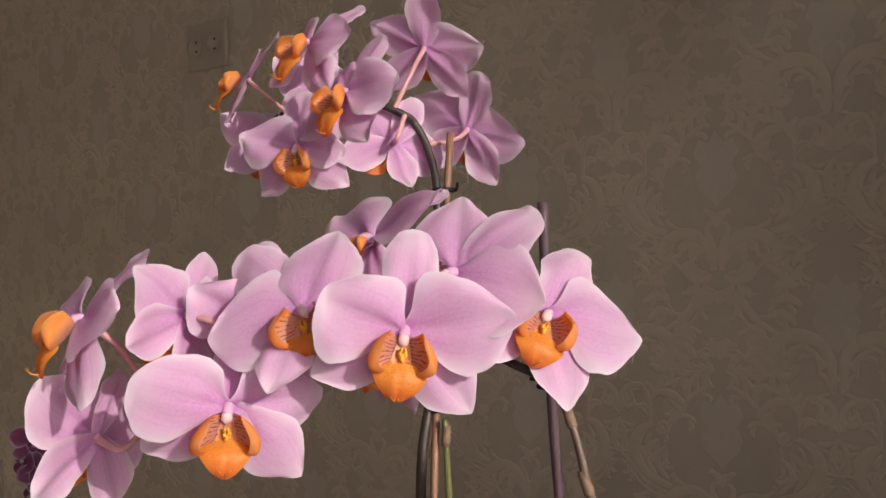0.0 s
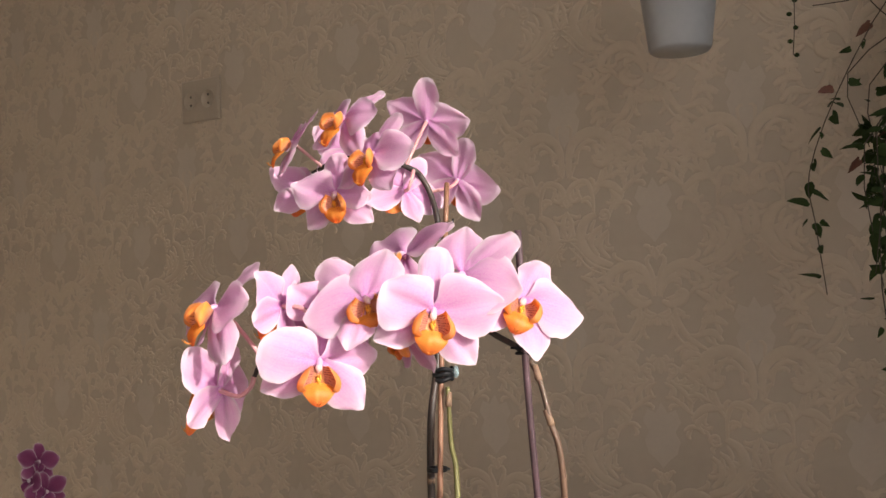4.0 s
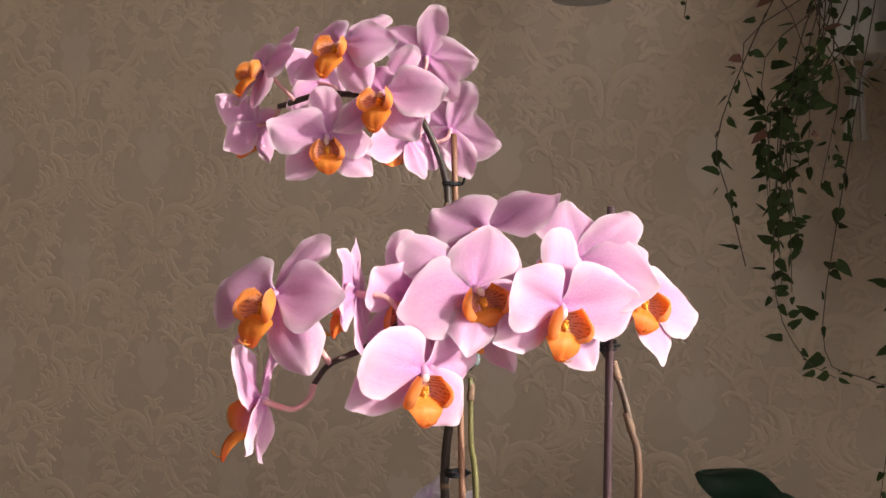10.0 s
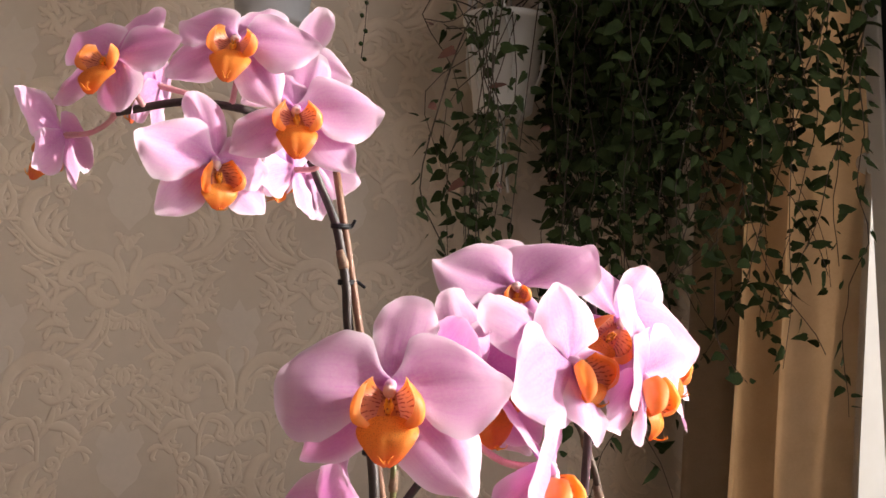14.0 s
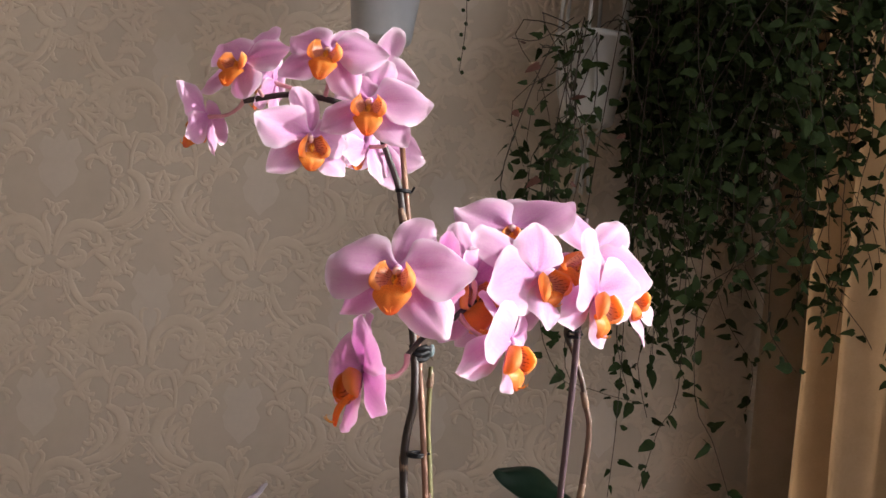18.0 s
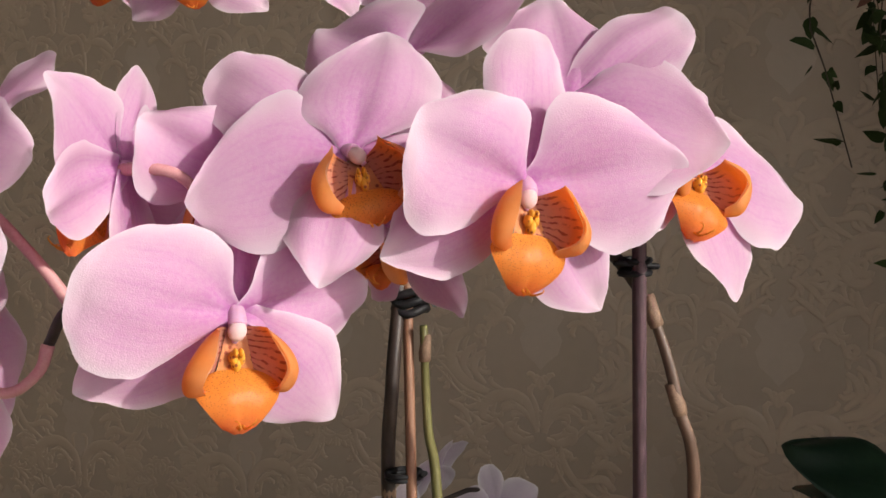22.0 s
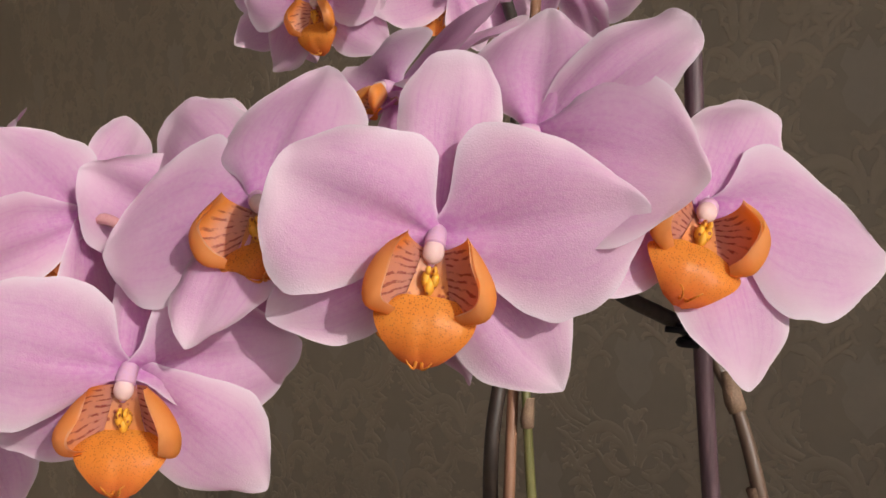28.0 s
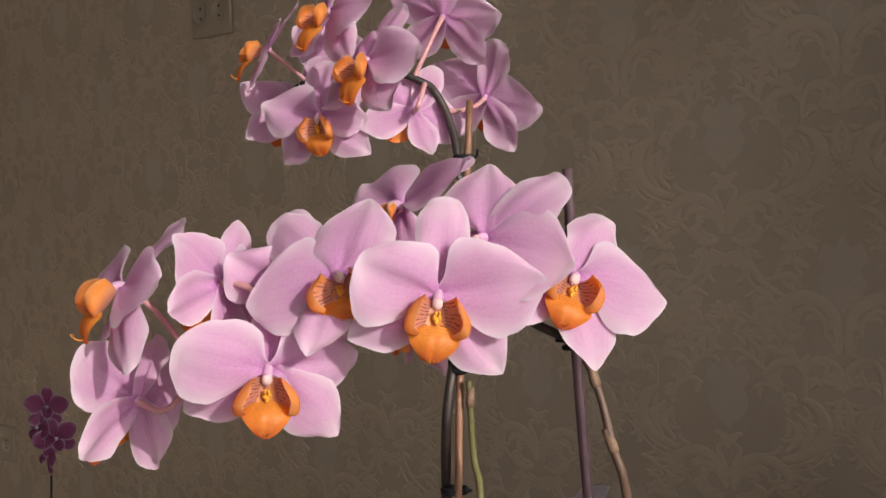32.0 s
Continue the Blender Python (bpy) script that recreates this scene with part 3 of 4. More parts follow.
lower_line = smooth_line([(0.075, 0.44, 0.94), (0.0690, 0.4100, 1.1375), (0.0610, 0.4085, 1.185), (0.0545, 0.4150, 1.214), (0.0440, 0.4165, 1.231), (0.0250, 0.4020, 1.2435), (0.0, 0.394, 1.262),
                          (-0.04, 0.390, 1.268), (-0.08, 0.388, 1.254), (-0.105, 0.386, 1.240), (-0.1232, 0.385, 1.2325), (-0.130, 0.390, 1.222)], 8)
upper_spike, lower_spike = Spike(orchid, upper_line), Spike(orchid, lower_line)


def stem(line, radius, mat, label, nodes=()):
    rng = random.Random(len(line))
    bm = bmesh.new()
    tube(bm, line, lambda t: radius * (1.15 - 0.4 * t), 10)
    ob = wpart("stem", bm, mat, orchid, label)
    for at in nodes:
        q = min(line, key=lambda v: abs(v.z - at))
        i = line.index(q)
        d = (line[min(i + 1, len(line) - 1)] - line[max(i - 1, 0)]).normalized()
        side = d.orthogonal().normalized()
        side.rotate(Matrix.Rotation(rng.uniform(0, 6), 3, d))
        bm = bmesh.new()
        tube(bm, [q - d * 0.004, q - d * 0.001, q + d * 0.003 + side * 0.0006, q + d * 0.007 + side * 0.0012], lambda t: radius * (1.12 + 0.16 * math.sin(math.pi * min(1, t * 1.3)) - 0.2 * t), 9)
        bmesh.ops.transform(bm, matrix=orchid.matrix_basis.inverted(), verts=bm.verts)
        part("node_sheath", bm, SHEATH, ob, "dry tan sheath at a stem node")
    return ob


stem(upper_line, 0.0027, DARK_STEM, "dark brown flower stem", (1.128, 1.245, 1.305))
bend = next(i for i, q in enumerate(lower_line) if q.z > 1.222)
stem(lower_line[: bend + 1], 0.0022, BROWN_STEM, "green-brown arching flower stem", (1.11, 1.185, 1.213))
stem(lower_line[bend:], 0.0019, DARK_STEM, "dark end of the arching flower stem")
stem(smooth_line([(-0.003, 0.46, 0.94), (0.0011, 0.4945, 1.1174), (-0.0022, 0.4975, 1.155), (-0.0036, 0.498, 1.198)], 8), 0.0022, OLIVE_STEM, "olive green cut stem", (1.098, 1.187))
for line, r, mat, label in (([(-0.020, 0.440, 0.90), (-0.0098, 0.498, 1.1716), (0.0030, 0.5555, 1.359)], 0.0022, WOOD_STAKE, "reddish brown wooden stake"),
                            ([(0.070, 0.440, 0.90), (0.0480, 0.411, 1.19), (0.0440, 0.4087, 1.3115)], 0.0024, PLUM_STAKE, "plum brown wooden stake")):
    bm = bmesh.new()
    tube(bm, smooth_line(line, 10), r, 10)
    wpart("stake", bm, mat, orchid, label)


def clip(at, across, tall, tail, up=(0, 0, 1)):
    """A black plastic ring round stem and stake, with a tail."""
    bm = bmesh.new()
    z = Vector(up).normalized()
    x = Vector((1, 0, 0))
    y = z.cross(x).normalized()
    c = Vector(at)
    for h in (-tall / 2, tall / 2):
        ring = [c + z * h + (x * math.cos(k * math.tau / 20) * across + y * math.sin(k * math.tau / 20) * across * 0.72) for k in range(21)]
        tube(bm, ring, 0.0012, 6, False)
    tube(bm, smooth_line([c + x * across, c + x * (across + 0.002) - y * 0.001, c + Vector(tail)], 5), lambda t: 0.0012 - 0.0003 * t, 6)
    wpart("clip", bm, BLACK_PLASTIC, orchid, "black plastic plant clip")


clip((-0.0018, 0.545, 1.3245), 0.0056, 0.0010, (0.0085, -0.003, 0.004))
clip((-0.0030, 0.537, 1.2930), 0.0054, 0.0012, (0.0105, -0.004, -0.003))
clip((-0.0134, 0.4945, 1.1370), 0.0070, 0.0014, (0.0060, -0.006, 0.001))
clip((0.0455, 0.411, 1.2315), 0.0050, 0.0040, (-0.0090, -0.003, 0.002))
bm = bmesh.new()
for k in range(3):
    c = Vector((-0.0065, 0.508, 1.203 + 0.0037 * k))
    tube(bm, [c + Vector((math.cos(a * math.tau / 16) * 0.0068, math.sin(a * math.tau / 16) * 0.0055, 0.001 * math.sin(a + k))) for a in range(17)], 0.0019, 6, False)
wpart("tie", bm, BLACK_PLASTIC, orchid, "black tie wound round the stems")
bm = bmesh.new()
bmesh.ops.create_icosphere(bm, subdivisions=3, radius=0.0042, matrix=Matrix.Translation((0.0035, 0.506, 1.2085)) @ Matrix.Diagonal((0.6, 0.6, 1.15, 1)))
wpart("bead", bm, CLEAR_BEAD, orchid, "clear bluish plastic clip bead")
bm = bmesh.new()
lathe(bm, [(0.0, 0.0), (0.050, 0.0), (0.054, 0.004), (0.070, 0.13), (0.074, 0.132), (0.074, 0.142), (0.069, 0.142), (0.066, 0.115)], 40)
part("pot", bm, WHITE_PLASTIC, orchid, "white plastic flower pot")
bm = bmesh.new()
lathe(bm, [(0.0, 0.122), (0.03, 0.124), (0.0665, 0.118)], 24)
part("bark", bm, BARK, orchid, "coarse bark filling the pot")

flower(lower_spike, (-0.0152, 0.3558, 1.2619), (88.2, 12.7, 6.6), 0.0417, left=(170, 16, 0.86), right=(19, 9, 1.03), top=(94, -11, 0.96), low_left=(-143, -3, 0.96), low_right=(-40, -9, 1.03), lip=(-87, 21, 0.67), broad=0.98, blunt="l")
flower(lower_spike, (-0.0853, 0.3595, 1.2337), (96.2, 10.8, 14.0), 0.0412, left=(171, 10, 0.94), right=(14, -14, 0.94), top=(88, -48, 0.80), low_left=(-141, -15, 0.98), low_right=(-39, -7, 1.05), lip=(-84, 29, 0.67), broad=0.86, blunt="l")
flower(lower_spike, (-0.0560, 0.3675, 1.2690), (53.8, -31.9, 12.7), 0.0399, left=(159, -2, 1.02), right=(35, 5, 0.92), top=(102, -5, 1.12), low_left=(-140, 5, 0.93), low_right=(-52, -5, 0.92), lip=(-112, 6, 0.52))
flower(lower_spike, (-0.0315, 0.4085, 1.2950), (34.3, -1.9, -49.9), 0.0427, left=(163, 11, 0.93), right=(28, 12, 1.04), top=(88, -3, 1.09), low_right=(-52, -38, 0.80), lip=(-90, -6, 0.42), rolls=(-10, 2, 0), lip_size=0.48)
flower(lower_spike, (0.0056, 0.3756, 1.2815), (48.4, 37.4, -55.5), 0.0417, left=(146, -3, 0.93), right=(28, -2, 1.05), top=(88, 2, 1.01), low_left=(-128, -35, 0.85), low_right=(-52, -30, 0.90), lip=(-90, -20, 0.70), rolls=(12, 0, 0))
flower(lower_spike, (0.0411, 0.3743, 1.2642), (51.9, 31.4, -4.6), 0.0413, left=(172, -45, 0.60), right=(14, 3, 0.96), top=(90, -6, 1.00), low_right=(-52, -3, 0.97), lip=(-81, 10, 0.63))
flower(lower_spike, (-0.1497, 0.3808, 1.2661), (58.0, 0.0, -55.0), 0.0404, left=(183, 4, 0.94), right=(5, -2, 1.00), top=(82, -12, 0.98), low_left=(-143, -16, 0.94), low_right=(-47, -12, 1.10), lip=(-88, 12, 0.70), broad=0.91, blunt="l")
flower(lower_spike, (-0.1524, 0.3965, 1.2135), (83.9, -23.1, -112.2), 0.0406, left=(160, 8, 1.08), right=(24, 13, 0.91), top=(93, -1, 0.78), low_left=(-138, 0, 0.98), low_right=(-46, -5, 0.98), lip=(-90, 29, 0.84), rolls=(0, 15, 0), blunt="r")
flower(lower_spike, (-0.1091, 0.3875, 1.2665), (93.6, -35.1, -120.8), 0.0370, right=(8, -2, 0.88), top=(96, 5, 0.90), low_right=(-49, 2, 0.94))
flower(lower_spike, (-0.0800, 0.3950, 1.2620), (72.4, -9.5, -24.9), 0.0400, left=(140, 58, 0.82), lip=(-90, 5, 0.72))
flower(lower_spike, (-0.0330, 0.4220, 1.2460), (108.1, -0.0, -60.6), 0.0360, lip=(-90, 40, 0.52))
flower(upper_spike, (-0.0884, 0.5519, 1.3524), (79.5, -0.2, -16.3), 0.0389, left=(166, -4, 1.05), right=(-4, -5, 0.80), top=(95, -13, 1.05), low_left=(-135, -9, 1.00), low_right=(-37, -9, 1.01), lip=(-85, 4, 0.64), broad=0.87)
flower(upper_spike, (-0.0550, 0.5290, 1.3805), (63.4, 10.8, -48.6), 0.0417, left=(139, -8, 0.75), right=(14, 0, 1.08), top=(89, -7, 0.99), low_right=(-36, -7, 1.05), lip=(-76, 12, 0.75), broad=0.87)
flower(upper_spike, (-0.0783, 0.5493, 1.4135), (60.3, 14.1, -54.6), 0.0405, left=(170, -11, 0.85), right=(14, -2, 1.05), top=(74, -16, 0.97), low_right=(-39, -17, 0.99), lip=(-78, 16, 0.79), broad=0.87)
flower(upper_spike, (-0.1243, 0.5830, 1.3987), (58.4, 8.6, -77.4), 0.0373, left=(163, 0, 0.98), right=(25, -1, 0.99), top=(84, -4, 0.99), lip=(-74, 18, 0.78), broad=0.87)
flower(upper_spike, (-0.0123, 0.5735, 1.4134), (58.7, -11.0, 168.5), 0.0382, left=(171, -1, 0.99), right=(20, 1, 0.98), top=(88, 0, 1.02), low_left=(-138, -2, 1.05), broad=0.87)
flower(upper_spike, (0.0131, 0.5900, 1.3641), (71.6, -21.5, 161.6), 0.0395, left=(174, -2, 1.01), right=(13, 1, 1.08), top=(90, 1, 0.99), low_left=(-135, -2, 1.01), broad=0.87)
flower(upper_spike, (-0.1215, 0.6296, 1.3648), (104.0, -17.4, -154.6), 0.0361, top=(83, 27, 0.81), low_left=(-125, 5, 0.81), low_right=(-49, 2, 1.05), lip=(-88, 45, 0.77), broad=0.87)
flower(upper_spike, (-0.0310, 0.5530, 1.3540), (102.0, -30.9, -171.6), 0.0340, low_left=(-139, -4, 0.87), low_right=(-48, 2, 1.06), lip=(-76, 16, 0.71), broad=0.87)
flower(upper_spike, (-0.0818, 0.6065, 1.3953), (84.0, -14.0, -142.0), 0.0360, top=(88, 4, 0.95), low_left=(-132, 0, 1.0), low_right=(-50, 2, 1.0), lip=(-90, 30, 0.70), broad=0.87)

# ---- small furniture below the view that the plants stand on ----


def table(name, u0, u1, s0, s1, top, label):
    ob = tagged(new(name), label, "table")
    ob.matrix_basis = ROOM
    bm = bmesh.new()
    box(bm, u0, u1, -s1, -s0, top - 0.03, top, 0.003)
    flat(part("tabletop", bm, TABLE_WOOD, ob))
    for u in (u0 + 0.04, u1 - 0.04):
        for s in (s0 + 0.04, s1 - 0.04):
            bm = bmesh.new()
            box(bm, u - 0.02, u + 0.02, -s - 0.02, -s + 0.02, 0, top - 0.03, 0.002)
            flat(part("leg", bm, TABLE_WOOD, ob))


table("table", 0.12, 1.10, 0.55, 1.20, 0.80, "pale wooden side table under the orchid")
table("bench", -1.45, 0.75, 0.08, 0.50, 0.45, "low pale wooden plant bench by the wall")

# ---- wall paper relief ----


def relief(bm, line, width, high, u_c, z_c):
    """A raised, rounded, tapering ribbon on the papered wall; line: (a, b) offsets."""
    n = len(line)
    rows = []
    for i, (a, b) in enumerate(line):
        a0, b0 = line[max(i - 1, 0)]
        a1, b1 = line[min(i + 1, n - 1)]
        l = math.hypot(a1 - a0, b1 - b0) or 1
        nx, nz = -(b1 - b0) / l, (a1 - a0) / l
        t = i / (n - 1)
        w = width * (0.30 + 0.70 * math.sin(math.pi * (0.08 + 0.84 * t))) / 2
        rows.append([bm.verts.new((u_c + a + nx * w * k, -h, z_c + b + nz * w * k)) for k, h in ((-1, -0.0003), (-0.85, high * 0.55), (-0.45, high * 0.95), (0, high * 0.8), (0.45, high * 0.95), (0.85, high * 0.55), (1, -0.0003))])
    for r0, r1 in zip(rows, rows[1:]):
        for k in range(6):
            bm.faces.new((r0[k], r0[k + 1], r1[k + 1], r1[k]))


def spiral(cx, cz, r0, r1, start, turns, n=16):
    return [(cx + (r0 + (r1 - r0) * i / n) * math.cos(radians(start) + turns * math.tau * i / n), cz + (r0 + (r1 - r0) * i / n) * math.sin(radians(start) + turns * math.tau * i / n)) for i in range(n + 1)]


UNIT = 0.00086


def stroke(width, *pts):
    """A ribbon through the points, in units of the paper's drawing: its line in metres and its width."""
    return [(q.x * UNIT, q.y * UNIT) for q in smooth_line([(a, b, 0) for a, b in pts], 5)], width * UNIT


def curl(width, cx, cz, r0, r1, start, turns):
    return spiral(cx * UNIT, cz * UNIT, r0 * UNIT, r1 * UNIT, start, turns), width * UNIT


# strokes on one side of a column's middle line; the other side mirrors them
PLUMES = [stroke(17, (6, -10), (12, 15), (24, 38), (49, 50), (74, 45), (94, 30), (96, 10), (79, 5)), stroke(10, (8, -5), (22, 20), (44, 30), (64, 22)), stroke(9, (4, 0), (8, 30), (16, 54)),
          stroke(15, (10, -20), (29, -27), (49, -18), (54, -5), (42, 2)), stroke(8, (0, -46), (14, -51), (30, -42)), stroke(7, (2, -50), (3, -66)), stroke(7, (11, -52), (18, -66)), stroke(7, (22, -47), (35, -58)),
          stroke(7, (0, 62), (5, 72), (0, 84))]
BANDS = [stroke(11, (34, -30), (39, -60), (59, -90), (92, -112)), stroke(5, (24, -36), (28, -70), (49, -102), (82, -127)), stroke(13, (76, -2), (104, -20), (112, -34)), stroke(13, (88, -37), (112, -31), (126, -10)),
         stroke(13, (84, -62), (109, -55), (131, -66)), stroke(13, (72, -86), (102, -80), (121, -96)), stroke(5, (98, -28), (108, -46), (98, -62))]
TAILS = [curl(6, 24, -152, 13, 3, 190, -1.2), stroke(9, (0, -128), (6, -142), (0, -158)), stroke(13, (46, -136), (74, -150), (62, -170)), stroke(11, (52, -160), (70, -178), (58, -194)), stroke(9, (20, -172), (40, -188), (62, -214)),
         stroke(7, (34, -178), (56, -186), (78, -206)), stroke(11, (84, -146), (100, -160), (94, -178)), stroke(8, (8, -176), (24, -186), (28, -200))]
SCROLLS = [stroke(10, (58, -45), (56, -5), (44, 20), (21, 18), (5, 0), (14, -18), (29, -12), (26, -2)), stroke(19, (8, 46), (10, 80), (23, 105), (50, 118), (80, 113), (97, 95), (94, 65), (77, 52), (60, 60)),
           stroke(8, (26, 60), (30, 85), (48, 100), (70, 97)), stroke(8, (72, 92), (84, 78), (78, 64)), stroke(14, (103, 110), (122, 112), (136, 98)), stroke(14, (104, 98), (126, 90), (140, 74)), stroke(13, (102, 84), (116, 74), (122, 56)),
           stroke(8, (108, 118), (128, 126), (150, 116))]
VASE = [stroke(19, (62, -45), (38, -60), (28, -90), (35, -115), (62, -138), (94, -150)), stroke(11, (74, -70), (56, -85), (51, -108), (66, -130)), stroke(11, (88, -80), (72, -95), (70, -115), (88, -136)), curl(7, 80, -48, 13, 3, 200, 1.3),
        stroke(6, (5, -100), (24, -118), (52, -147), (102, -164)), stroke(4, (2, -110), (20, -128), (48, -156), (98, -174)), stroke(9, (0, -38), (10, -65), (0, -95)), stroke(6, (0, -98), (16, -96), (28, -102))]
SPRAYS = [stroke(11, (60, -5), (74, 18), (80, 42)), stroke(14, (62, 12), (95, 10), (122, -10)), stroke(11, (94, 0), (112, -20), (100, -38)), stroke(9, (120, -4), (140, 14), (162, 30)), stroke(9, (88, 24), (110, 34), (132, 30)), stroke(8, (104, -30), (124, -26), (138, -34)),
          stroke(11, (25, 262), (50, 250), (62, 228)), stroke(9, (34, 236), (56, 220), (50, 198)), stroke(8, (60, 246), (76, 232), (74, 212)), stroke(8, (6, 30), (12, 40), (4, 52)), stroke(7, (0, -6), (9, -16), (0, -30))]
GROUND = [(0, 0.062), (0.010, 0.044), (0.024, 0.050), (0.032, 0.030), (0.022, 0.014), (0.030, -0.002), (0.024, -0.022), (0.010, -0.034), (0, -0.046)]
PERIOD_U, PERIOD_Z = 0.311, 0.372
scrolls, grounds = bmesh.new(), bmesh.new()
for col in range(-12, 10):
    u_c = -0.005 + col * PERIOD_U / 2
    fan = col % 2 == 0
    for row in range(-2, 5):
        z_d = (1.000 if fan else 1.172) + row * PERIOD_Z
        if not (-1.75 < u_c < 1.3 and 0.40 < z_d < 2.3):
            continue
        for line, w in (PLUMES + BANDS + TAILS if fan else SCROLLS + VASE + SPRAYS):
            for sgn in (1, -1):
                drawn, z_m = [(sgn * a, b) for a, b in line], z_d + (0.245 if fan else -0.126)
                relief(scrolls, drawn, w * 1.3, 0.0017, u_c, z_m)
                for i in range(2, len(drawn) - 2, 4):
                    (a0, b0), (a1, b1) = drawn[i - 1], drawn[i + 1]
                    ln = math.hypot(a1 - a0, b1 - b0) or 1
                    du, dv, side = (a1 - a0) / ln, (b1 - b0) / ln, sgn if i % 8 < 4 else -sgn
                    off, far = w * 0.75, 0.0075 + 0.35 * w
                    frond = [(drawn[i][0] + du * far * f - side * dv * (off + far * g), drawn[i][1] + dv * far * f + side * du * (off + far * g)) for f, g in ((-0.3, -0.3), (0.3, 0.1), (0.8, 0.6), (0.85, 1.1), (0.55, 1.35))]
                    relief(scrolls, frond, 0.0085, 0.0013, u_c, z_m)
        ring = GROUND + [(-a, b) for a, b in GROUND[-2:0:-1]]
        vs = [grounds.verts.new((u_c + a, -0.0007, z_d + b)) for a, b in ring]
        mid = grounds.verts.new((u_c, -0.0011, z_d))
        for k in range(len(vs)):
            grounds.faces.new((vs[k], vs[(k + 1) % len(vs)], mid))
bmesh.ops.recalc_face_normals(scrolls, faces=scrolls.faces)
paper = part("wallpaper_scrolls", scrolls, PAPER_RAISED, None)
paper.matrix_basis = ROOM
tagged(paper, "raised beige damask scrolls on the wallpaper", "wallpaper", kind="structure")
paper = part("wallpaper_grounds", grounds, PAPER_LIGHT, None)
paper.matrix_basis = ROOM
tagged(paper, "paler satin diamonds of the damask wallpaper", "wallpaper", kind="structure")


def outlet(u, z):
    ob = tagged(new("wall_outlet"), "grey-white double wall socket on the papered wall", "socket", "wall sockets")
    ob.matrix_basis = ROOM @ Matrix.Translation((u, 0, z))
    bm = bmesh.new()
    box(bm, -0.058, 0.058, -0.010, 0.0, -0.048, 0.048, 0.004)
    part("faceplate", bm, GREY_PLASTIC, ob)
    for sx in (-0.027, 0.027):
        bm = bmesh.new()
        lathe(bm, [(0.0215, 0.0125), (0.0205, 0.0135), (0.0195, 0.0125), (0.0190, 0.0108), (0.0, 0.0106)], 28, Matrix.Translation((sx, 0, 0)) @ Matrix.Rotation(radians(90), 4, "X"))
        part("socket_well", bm, GREY_PLASTIC, ob)
        # no real holes: dark discs paint the shade inside them
        for dz in (-0.0095, 0.0095):
            bm = bmesh.new()
            lathe(bm, [(0.0, 0.0116), (0.0026, 0.0116), (0.0028, 0.0106)], 12, Matrix.Translation((sx, 0, dz)) @ Matrix.Rotation(radians(90), 4, "X"))
            part("pin_hole", bm, HOLE_SHADE, ob)


outlet(-0.726, 1.693)
outlet(-1.60, 0.70)

# ---- window, curtain ----
window = tagged(new("window_1"), "white framed window letting in the sun", "window", kind="structure")
window.matrix_basis = ROOM
for u0, u1, s0, s1, z0, z1 in ((0.05, 0.11, OPEN_S0, OPEN_S0 + 0.06, OPEN_Z0, OPEN_Z1), (0.05, 0.11, OPEN_S1 - 0.06, OPEN_S1, OPEN_Z0, OPEN_Z1),
                               (0.05, 0.11, OPEN_S0 + 0.06, OPEN_S1 - 0.06, OPEN_Z0, OPEN_Z0 + 0.06), (0.05, 0.11, OPEN_S0 + 0.06, OPEN_S1 - 0.06, OPEN_Z1 - 0.06, OPEN_Z1)):
    bm = bmesh.new()
    box(bm, WINDOW_U + u0, WINDOW_U + u1, -s1, -s0, z0, z1, 0.004)
    flat(part("window_frame", bm, WHITE_PLASTIC, window))
bm = bmesh.new()
box(bm, WINDOW_U - 0.12, WINDOW_U + 0.05, -OPEN_S1 - 0.04, -OPEN_S0 + 0.02, OPEN_Z0 - 0.03, OPEN_Z0 + 0.002, 0.005)
flat(part("window_sill", bm, WHITE_PLASTIC, window))
bm = bmesh.new()
box(bm, WINDOW_U + 0.078, WINDOW_U + 0.084, -OPEN_S1 + 0.06, -OPEN_S0 - 0.06, OPEN_Z0 + 0.06, OPEN_Z1 - 0.06)
pane = flat(part("pane", bm, GLASS, window))
pane.visible_shadow = False

TILTED = Matrix(((1, 0, -0.117, 0.026 + 0.117 * 1.34), (0, 1, 0, 0), (0, 0, 1, 0), (0, 0, 0, 1)))   # the open sash leans into the room at its top
for name, u0, u1, s0, s1, mat in (("casing", -0.155, 0.0, 0.406, 0.432, WHITE_PAINT), ("seal", -0.15, 0.0, 0.432, 0.447, BLACK_PLASTIC), ("sash", -0.155, 0.0, 0.447, 0.65, GREY_PLASTIC)):
    bm = bmesh.new()
    box(bm, WINDOW_U + u0, WINDOW_U + u1 - 0.001, -s1, -s0, 0.85, 2.4, 0.003)
    bmesh.ops.transform(bm, matrix=TILTED, verts=bm.verts)
    flat(part(name, bm, mat, window))
bm = bmesh.new()
lathe(bm, [(0.0, -0.002), (0.006, 0.0), (0.006, 0.010), (0.013, 0.013), (0.015, 0.020), (0.012, 0.027), (0.0, 0.029)], 20, Matrix.Translation((WINDOW_U - 0.140, -0.407, 1.455)) @ Matrix.Rotation(radians(-90), 4, "X"))
bmesh.ops.transform(bm, matrix=TILTED, verts=bm.verts)
part("knob", bm, WHITE_PLASTIC, window, "small round white knob")

curtain = tagged(new("curtain"), "ochre brown curtain gathered in folds beside the window", "curtain")
curtain.matrix_basis = ROOM
bm = bmesh.new()
cols, rows_n = 90, 12
grid = []
